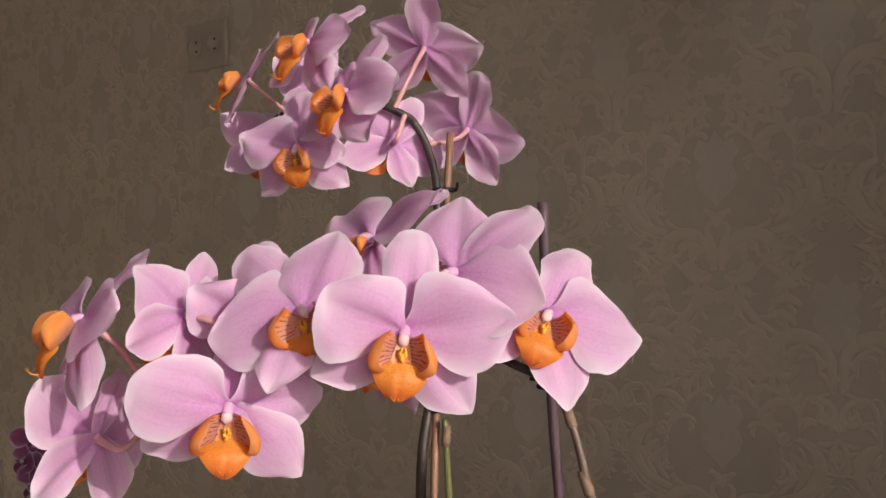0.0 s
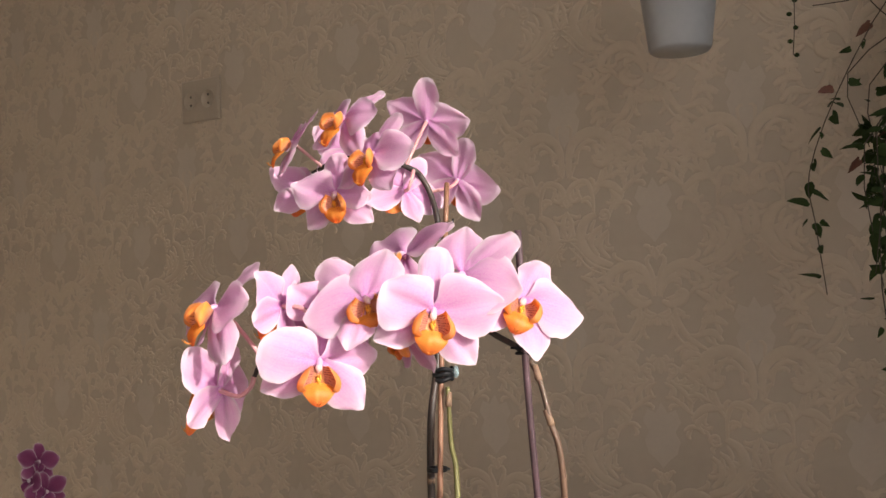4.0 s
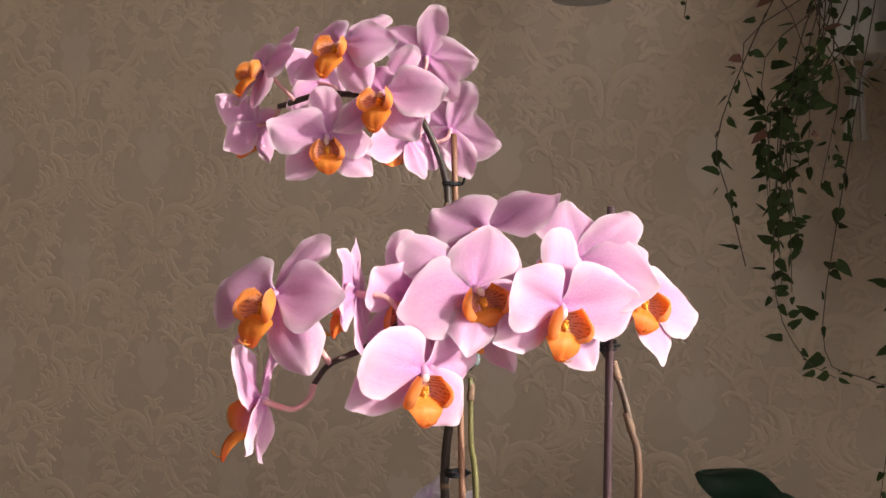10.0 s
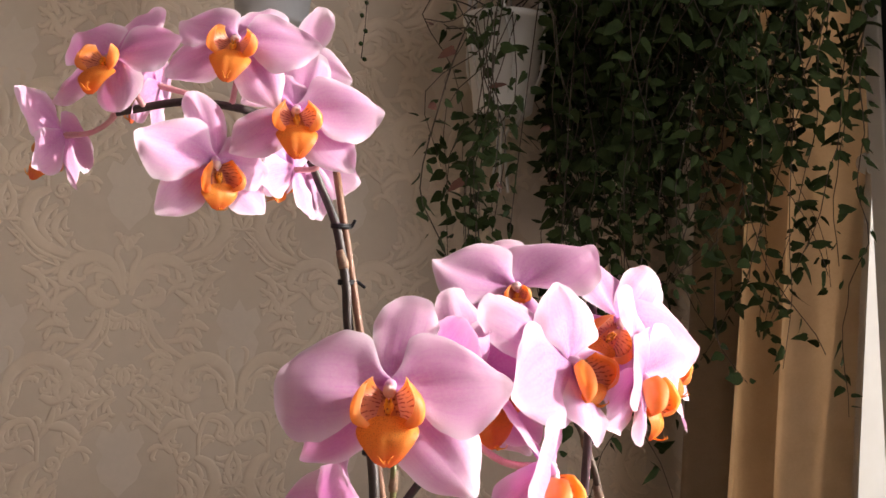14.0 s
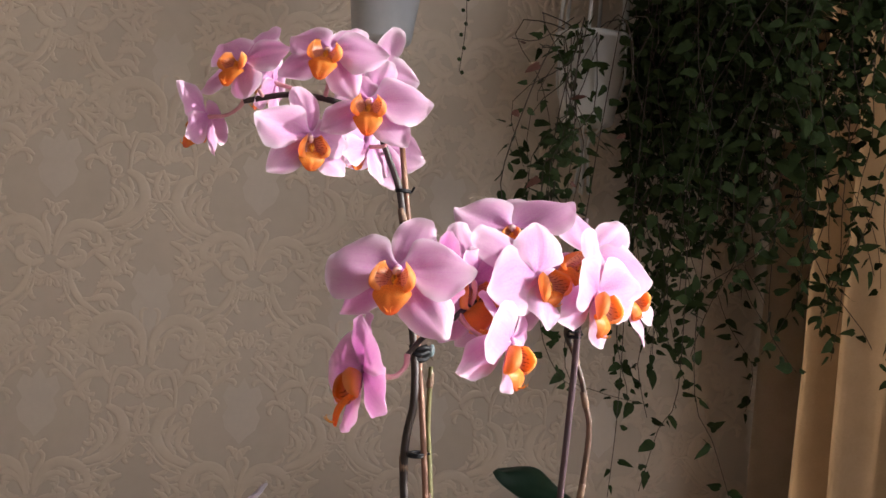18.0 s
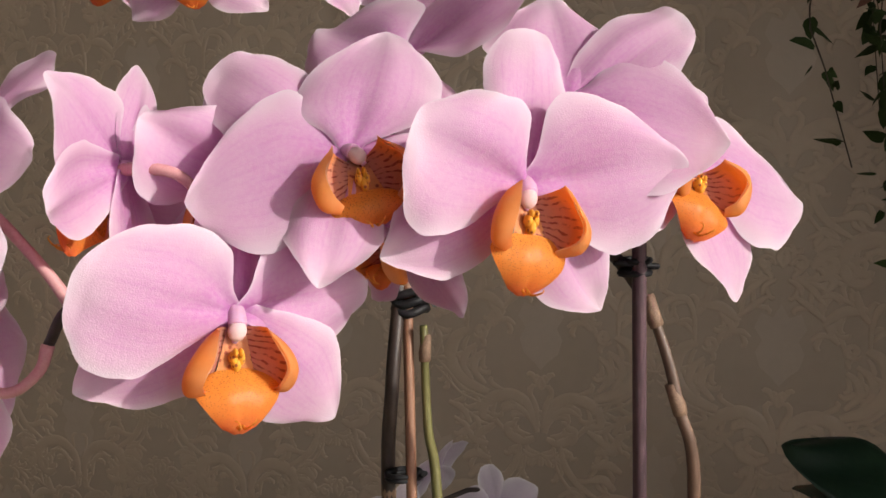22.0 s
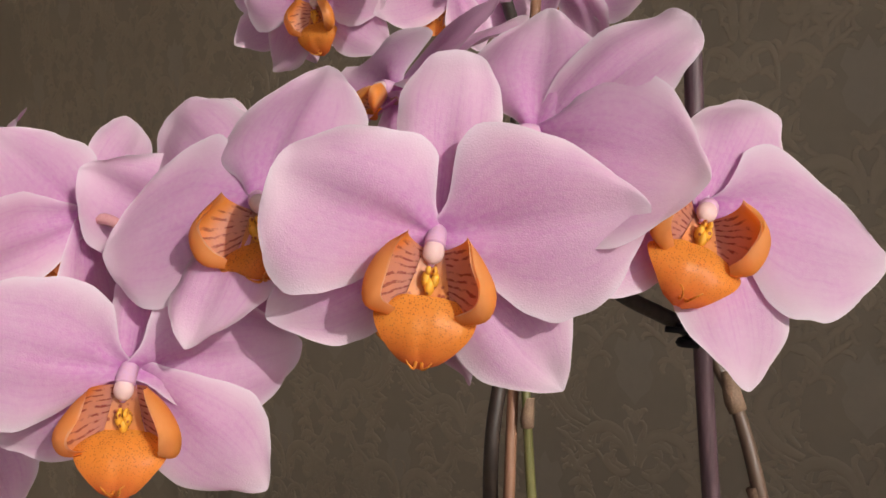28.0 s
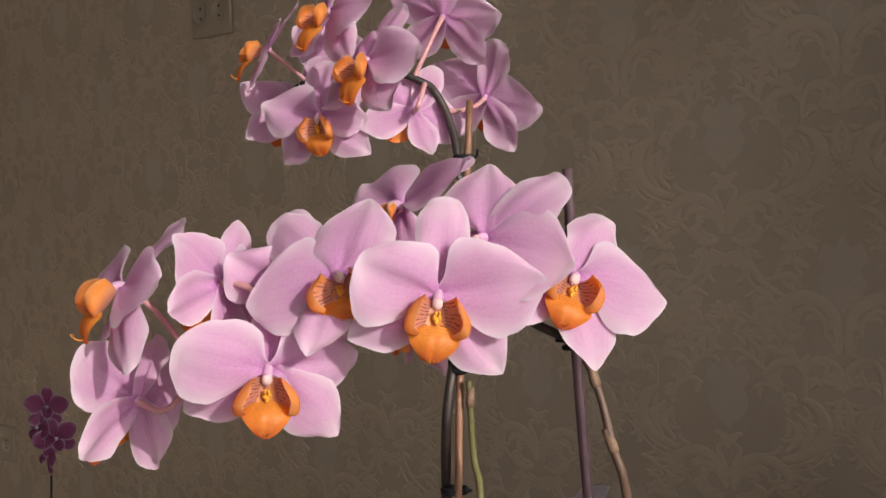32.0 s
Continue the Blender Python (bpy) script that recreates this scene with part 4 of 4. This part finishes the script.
for j in range(rows_n + 1):
    z = 0.06 + 2.44 * j / rows_n
    line = []
    for i in range(cols + 1):
        t = i / cols
        s = 0.03 + 0.365 * t
        u = 1.205 + 0.036 * math.sin(t * 3.4 * math.tau + 0.25 * math.sin(z * 2)) + 0.008 * math.sin(t * 8.3 * math.tau + z) + 0.02 * (z - 1.3) * math.sin(t * 3)
        line.append(bm.verts.new((u, -s, z)))
    grid.append(line)
for j in range(rows_n):
    for i in range(cols):
        bm.faces.new((grid[j][i], grid[j][i + 1], grid[j + 1][i + 1], grid[j + 1][i]))
bmesh.ops.solidify(bm, geom=bm.faces, thickness=0.003)
part("cloth", bm, CURTAIN_CLOTH, curtain)
bm = bmesh.new()
tube(bm, [Vector((1.205, -0.01 - 2.7 * k / 8, 2.52)) for k in range(9)], 0.012, 12)
part("curtain_rod", bm, WHITE_PLASTIC, curtain)

# ---- hanging pots and ivy ----


def ivy_leaf_mesh(name, seed, mat):
    rng = random.Random(seed)
    bm = bmesh.new()
    pts = []
    for ang, r in ((-90, 0.28), (-62, 0.42), (-30, 0.50), (2, 0.50), (34, 0.52), (64, 0.68), (90, 1.15), (116, 0.68), (146, 0.52), (178, 0.50), (210, 0.50), (242, 0.42)):
        r *= rng.uniform(0.85, 1.12)
        x, y = r * math.cos(radians(ang)) * 0.82, r * math.sin(radians(ang))
        pts.append(bm.verts.new((x, y + 0.2, -0.28 * abs(x) - 0.18 * max(0, y) ** 2 + rng.uniform(-0.03, 0.03))))
    mid = bm.verts.new((0, 0.2, 0.03))
    for k in range(len(pts)):
        bm.faces.new((pts[k], pts[(k + 1) % len(pts)], mid))
    me = bpy.data.meshes.new(name)
    bm.to_mesh(me)
    bm.free()
    me.materials.append(mat)
    for f in me.polygons:
        f.use_smooth = True
    return me


LEAVES = [ivy_leaf_mesh("leaf", k, IVY_RED if k == 5 else IVY_LEAF) for k in range(6)]


def ivy(owner, starts, seed, keep, size=(0.0075, 0.0155), density=1.0, spread=0.14, bare=None):
    """Hanging vines from (start, first direction, length) with lobed leaves: the first ones as parts, the rest joined."""
    rng = random.Random(seed)
    inv = owner.matrix_basis.inverted()
    spots = []
    for start, way, length, *pinned in starts:
        p, d = Vector(start), Vector(way if not pinned else (0, 0, -1)).normalized()
        line = [p.copy()]
        step = 0.014
        if pinned:
            line = smooth_line([start] + list(way), 6)
            for q0, q1 in zip(line, line[1:]):
                for _ in range(max(1, int((q1 - q0).length / 0.009))):
                    if rng.random() < pinned[0]:
                        spots.append((q0.lerp(q1, rng.random()), (q1 - q0).normalized()))
        for k in range(0 if pinned else int(length / step)):
            d = (d + Vector((rng.gauss(0, 0.13), rng.gauss(0, 0.13), -0.085 + rng.gauss(0, 0.09)))).normalized()
            q = p + d * step
            local = ROOM.inverted() @ q
            if local.y > -0.04:
                d = (d + INTO * 0.5).normalized()
            off = (q - owner.matrix_basis.translation) * Vector((1, 1, 0))
            if off.length > spread:
                d = (d - off.normalized() * 0.6).normalized()
            if local.x > 1.15:
                d = (d - ALONG * 0.5).normalized()
            p = p + d * step
            line.append(p.copy())
            for _ in range(int(density * (1 if k < 46 else 0.5) + rng.random()) if k > 1 else 0):
                spots.append((p.copy(), d.copy()))
        bm = bmesh.new()
        tube(bm, line[::2] if len(line) > 6 else line, lambda t: 0.0011 * (1 - 0.5 * t), 4)
        bmesh.ops.transform(bm, matrix=inv, verts=bm.verts)
        part("vine", bm, IVY_STEM, owner)
    if bare:   # few leaves hang before the pot
        spots = [q for q in spots if q[0].z < bare or rng.random() < 0.3]
    rng.shuffle(spots)
    verts, faces = [], []
    for k, (p, d) in enumerate(spots):
        out = Vector((rng.gauss(0, 1), rng.gauss(0, 1), rng.gauss(-0.5, 0.6))).normalized()
        face = (INTO * 0.7 + Vector((rng.gauss(0, 0.6), rng.gauss(0, 0.6), rng.gauss(0.5, 0.5)))).normalized()
        y = (out - face * out.dot(face)).normalized()
        x = y.cross(face)
        s = rng.uniform(*size)
        at = p + y * rng.uniform(0.004, 0.012)
        m = inv @ Matrix.Translation(at) @ Matrix((x, y, face)).transposed().to_4x4() @ Matrix.Scale(s, 4)
        me = LEAVES[5 if rng.random() < 0.05 else rng.randrange(5)]
        if k < keep:
            ob = new("leaf", me)
            ob.parent = owner
            ob.matrix_basis = m
        else:
            base = len(verts)
            verts += [m @ v.co for v in me.vertices]
            faces += [[base + i for i in f.vertices] for f in me.polygons]
    if faces:
        me = bpy.data.meshes.new("leaves")
        me.from_pydata(verts, [], faces)
        me.materials.append(IVY_LEAF)
        for f in me.polygons:
            f.use_smooth = True
        ob = new("leaves", me)
        ob.parent = owner
        tagged(ob, "many small dark ivy leaves", kind="stuff")


def hanging_pot(name, at, radius, high, label, category, cords=3, group="hanging plants", mat=None):
    ob = thing(name, at, label, category, group)
    bm = bmesh.new()
    lathe(bm, [(0, 0), (radius * 0.66, 0), (radius * 0.72, 0.004), (radius * 0.97, high - 0.012), (radius * 1.05, high - 0.010), (radius * 1.05, high), (radius * 0.95, high), (radius * 0.93, high - 0.02), (0, high - 0.025)], 40)
    part("pot", bm, mat or WHITE_PLASTIC, ob, "white plastic hanging pot")
    if cords:
        for k in range(cords):
            a = k * math.tau / cords + 0.5
            bm = bmesh.new()
            tube(bm, [Vector((radius * math.cos(a) * (1 - t), radius * math.sin(a) * (1 - t), high - 0.004 + (HIGH - at[2] - high) * t)) for t in (0, 0.5, 0.97)], 0.0016 if cords < 4 else 0.0030, 6)
            part("cord", bm, CORD, ob, "white hanging cord")
            if cords > 3:
                bm = bmesh.new()
                tube(bm, smooth_line([(radius * 1.08 * math.cos(a), radius * 1.08 * math.sin(a), high), (radius * 0.95 * math.cos(a + 0.3), radius * 0.95 * math.sin(a + 0.3), high * 0.45), (radius * 0.5 * math.cos(a), radius * 0.5 * math.sin(a), -0.006), (0.006 * math.cos(a), 0.006 * math.sin(a), -0.03), (0.014 * math.cos(a), 0.014 * math.sin(a), -0.11)], 5), 0.0019, 6)
                part("cord", bm, CORD, ob, "white knotted net cord")
    return ob


hanging_pot("hanging_pot", (0.33, 0.978, 1.565), 0.056, 0.13, "pale grey plastic pot hanging on cords before the wall", "flower pot", mat=PALE_PLASTIC)
ivy_a = hanging_pot("hanging_ivy", (0.70, 0.90, 1.512), 0.058, 0.138, "dark green ivy in a white pot in a cord net", "ivy", 6)
rng = random.Random(11)
starts = []
for k in range(11):
    a = rng.uniform(0, math.tau)
    start = Vector((0.70 + 0.056 * math.cos(a), 0.90 + 0.056 * math.sin(a), 1.653))
    starts.append((start, (math.cos(a), math.sin(a), 0.25), rng.uniform(0.20, 0.46)))
for start, way in (((0.63, 0.875, 1.655), ((0.55, 0.86, 1.60), (0.47, 0.84, 1.48), (0.428, 0.829, 1.385), (0.415, 0.79, 1.33), (0.40, 0.735, 1.25))),
                   ((0.62, 0.86, 1.655), ((0.54, 0.83, 1.50), (0.50, 0.81, 1.35), (0.496, 0.80, 1.21), (0.53, 0.79, 1.14), (0.57, 0.78, 1.115))),
                   ((0.62, 0.88, 1.660), ((0.52, 0.86, 1.60), (0.45, 0.85, 1.585))), ((0.63, 0.86, 1.655), ((0.55, 0.82, 1.52), (0.50, 0.80, 1.36), (0.47, 0.77, 1.27)))):
    starts.append((start, way, 0, 0.7))
for k in range(10):
    a = rng.uniform(2.6, 4.2)
    low = Vector((rng.uniform(0.49, 0.60), rng.uniform(0.79, 0.87), rng.uniform(1.20, 1.42)))
    start = Vector((0.70 + 0.056 * math.cos(a), 0.90 + 0.056 * math.sin(a), 1.653))
    bend = Vector((rng.gauss(0, 0.015), rng.gauss(0, 0.015), 0))
    starts.append((start, (start.lerp(low, 0.5) + Vector((0, 0, 0.05)) + bend, Vector((low.x, low.y, start.z * 0.4 + low.z * 0.6)) - bend, low), 0, 0.85))
ivy(ivy_a, starts, 5, 150, (0.0075, 0.018), density=0.65, bare=1.50)
ivy_b = hanging_pot("hanging_ivy", (0.88, 0.66, 1.82), 0.11, 0.14, "dense dark green ivy trailing from a high hanging pot", "ivy")
starts = []
for k in range(170):
    a, far = rng.uniform(0, math.tau), rng.uniform(0.5, 2.0)
    start = Vector((0.88 + 0.108 * math.cos(a), 0.66 + 0.108 * math.sin(a), 1.962))
    starts.append((start, (far * math.cos(a), far * math.sin(a), 0.3), rng.triangular(0.42, 1.12, 0.70)))
for start, way in (((0.78, 0.69, 1.962), ((0.70, 0.72, 1.80), (0.69, 0.70, 1.35), (0.675, 0.688, 1.126), (0.658, 0.704, 1.069), (0.634, 0.713, 0.984))),
                   ((0.78, 0.64, 1.962), ((0.74, 0.67, 1.80), (0.70, 0.68, 1.30), (0.686, 0.668, 1.121), (0.692, 0.640, 1.063), (0.693, 0.610, 0.993))),
                   ((0.80, 0.71, 1.962), ((0.70, 0.77, 1.80), (0.645, 0.765, 1.35), (0.636, 0.758, 1.157), (0.626, 0.752, 1.063), (0.609, 0.746, 0.971))),
                   ((0.82, 0.58, 1.962), ((0.80, 0.53, 1.80), (0.761, 0.516, 1.383), (0.768, 0.511, 1.278), (0.763, 0.517, 1.187))),
                   ((0.80, 0.60, 1.962), ((0.78, 0.60, 1.80), (0.75, 0.60, 1.40), (0.733, 0.593, 1.239), (0.739, 0.576, 1.195), (0.746, 0.554, 1.167))),
                   ((0.82, 0.75, 1.962), ((0.70, 0.82, 1.80), (0.60, 0.82, 1.30), (0.590, 0.821, 1.141), (0.612, 0.785, 1.113), (0.66, 0.74, 1.10)))):
    starts.append((start, way, 0, 0.5))
ivy(ivy_b, starts, 8, 150, (0.0085, 0.0205), 1.45, 0.24)
beads = thing("hanging_vine", (0.4766, 0.9689, 1.60), "thin trailing string of small round leaves", "vine")
bm = bmesh.new()
tube(bm, [Vector((0.003 * math.sin(k), 0.002 * math.cos(k * 1.7), -0.045 + 0.04 * k)) for k in range(27)], 0.0006, 4)
part("vine", bm, IVY_STEM, beads)
for k in range(12):
    bm = bmesh.new()
    bmesh.ops.create_icosphere(bm, subdivisions=1, radius=0.0042, matrix=Matrix.Translation((0.004 * (-1) ** k, 0, -0.045 + 0.018 * k)) @ Matrix.Diagonal((1, 0.6, 0.8, 1)))
    part("leaf", bm, IVY_LEAF, beads)

# ---- other plants ----


def small_orchid(name, base, heads, mat, label, size):
    """A plain potted orchid behind: pot, stem, flowers with five petals and a lip."""
    ob = thing(name, base, label, "orchid", "orchids by the wall")
    bm = bmesh.new()
    lathe(bm, [(0, 0), (0.045, 0), (0.060, 0.12), (0.063, 0.12), (0.063, 0.128), (0.057, 0.128), (0.055, 0.11), (0, 0.105)], 28)
    part("pot", bm, TERRACOTTA, ob)
    tops = [Vector(h[0]) - Vector(base) for h in heads]
    path = [Vector((0, 0, 0.1)), Vector((tops[-1].x * 0.3, tops[-1].y * 0.3, 0.25))] + [q - Vector((0, -0.015, 0)) for q in reversed(tops)]
    bm = bmesh.new()
    tube(bm, smooth_line(path, 6), 0.0022, 8)
    part("stem", bm, DARK_STEM, ob)
    for k, (at, turn) in enumerate(heads):
        r2 = random.Random(k)
        bm = bmesh.new()
        bmesh.ops.create_icosphere(bm, subdivisions=2, radius=0.09, matrix=Matrix.Translation((0, -0.02, 0.10)))
        head = part("flower", bm, mat, ob)
        head.matrix_basis = Matrix.Translation(Vector(at) - Vector(base)) @ pose(0, 0, 0, *turn) @ Matrix.Scale(size, 4)
        for nm, spec, outline, w in (("sepal", (90, -4, 0.95), OVAL, 1.0), ("sepal", (-130, -6, 0.98), OVAL, 1.0), ("sepal", (-50, -6, 0.98), OVAL, 1.0), ("petal", (165, 3, 1), BROAD, 0.95), ("petal", (15, 3, 1), BROAD, 0.95)):
            part(nm, blade(polar(*spec), outline, w, r2, nu=10, nv=8), mat, head)
        bm = lip_sheet(lambda s, v: (v * curve_of(MID, s), -0.1 - 0.5 * s, 0.12 + 0.2 * math.sin(3 * s) - 0.5 * v * v * 0.1), 8, 6, 0.02)
        part("lip", bm, PURPLE_PETAL, head, "dark purple lip")


small_orchid("orchid", (-0.86, 1.80, 0.45), [((-0.815, 1.71, 0.925), (65, 10, 35)), ((-0.826, 1.70, 0.890), (80, 18, -42)), ((-0.795, 1.70, 0.868), (95, -16, 30)), ((-0.812, 1.705, 0.838), (82, 25, -50))], PURPLE_PETAL,
             "deep purple orchid spray in a clay pot by the wall", 0.044)
small_orchid("orchid", (0.10, 0.98, 0.45), [((0.100, 0.86, 0.995), (60, 10, -150)), ((0.060, 0.82, 0.965), (80, 8, -30)), ((0.150, 0.85, 0.960), (80, -10, -10))], WHITE_PETAL,
             "white orchid flowers flushed lilac in a clay pot", 0.040)

leafy = thing("leafy_plant", (0.50, 0.735, 0.80), "potted plant with broad dark green leaves", "plant")
bm = bmesh.new()
lathe(bm, [(0, 0), (0.05, 0), (0.066, 0.12), (0.069, 0.12), (0.069, 0.13), (0.062, 0.13), (0.06, 0.11), (0, 0.105)], 28)
part("pot", bm, TERRACOTTA, leafy)
LEAF_SHAPE = ((0, 0.03), (0.25, 0.05), (0.4, 0.2), (0.5, 0.3), (0.65, 0.36), (0.8, 0.30), (0.92, 0.17), (1, 0.01))


def heart_leaf(notch, down, out, size):
    """A heart-shaped leaf that hangs from a stalk at its notch, in the plant's own places."""
    notch, down = Vector(notch), Vector(down).normalized()
    out = (Vector(out) - down * down.dot(Vector(out))).normalized()
    across = down.cross(out)
    bm = bmesh.new()
    tube(bm, smooth_line([(0, 0, 0.10), (notch.x * 0.35, notch.y * 0.35, notch.z * 0.75), notch - out * 0.006 + Vector((0, 0, 0.004)), notch + down * 0.01], 6), 0.0022, 8)
    part("leaf_stalk", bm, BIG_LEAF, leafy)
    bm = bmesh.new()
    rows = []
    for i in range(19):
        b = i / 18
        w = size * 0.5 * math.sin(math.pi * min(1, 0.10 + 0.9 * b ** 0.75)) ** 0.75 if i < 18 else 0.0005
        row = []
        for j in range(13):
            v = j / 6 - 1
            lift = size * 0.03 * (1 - b) ** 3 * math.sin(math.pi * min(1.0, abs(v) * 0.95)) ** 0.6
            h = -0.5 * w * v * v * 0.5 + 0.10 * size * abs(v) * (1 - b) - 0.25 * size * b * b + 0.003 * math.sin(9 * b + 4 * v)
            row.append(bm.verts.new(notch + down * (size * 1.15 * b - lift) + across * w * v + out * h))
        rows.append(row)
    for r0, r1 in zip(rows, rows[1:]):
        for j in range(12):
            bm.faces.new((r0[j], r0[j + 1], r1[j + 1], r1[j]))
    bmesh.ops.solidify(bm, geom=bm.faces, thickness=0.0012)
    part("leaf", bm, BIG_LEAF, leafy, "dark green heart-shaped leaf")


heart_leaf((-0.0839, -0.0611, 0.2005), (-0.749, 0.363, 0.560), (-0.608, 0.053, 0.801), 0.0844)
heart_leaf((-0.085, -0.045, 0.200), (0.85, -0.30, -0.42), (-0.1, -0.6, 0.8), 0.085)
for k, (way, length) in enumerate((((-0.06, -0.13, 0.08), 0.24), ((0.10, 0.03, 0.12), 0.2), ((-0.02, 0.10, 0.12), 0.2), ((0.07, -0.12, 0.06), 0.2), ((-0.12, -0.01, 0.06), 0.2))):
    w = Vector(way)
    bm = bmesh.new()
    r2 = random.Random(k)
    z = w.normalized()
    side = Vector((-w.y, w.x, 0)).normalized()
    nrm = side.cross(z)
    grid = []
    for i in range(15):
        s = i / 14
        wd = curve_of(LEAF_SHAPE, s) * length * 0.5
        c = Vector((0, 0, 0.10)) + w * s * 1.0 + nrm * (0.06 * s * s) + Vector((0, 0, -0.05 * s ** 3))
        grid.append([bm.verts.new(c + side * wd * v + nrm * (0.25 * wd * abs(v) + 0.004 * math.sin(8 * s + 3 * v + k))) for v in (-1, -0.6, -0.2, 0, 0.2, 0.6, 1)])
    for g0, g1 in zip(grid, grid[1:]):
        for j in range(6):
            bm.faces.new((g0[j], g0[j + 1], g1[j + 1], g1[j]))
    bmesh.ops.solidify(bm, geom=bm.faces, thickness=0.0012)
    part("leaf", bm, BIG_LEAF, leafy)
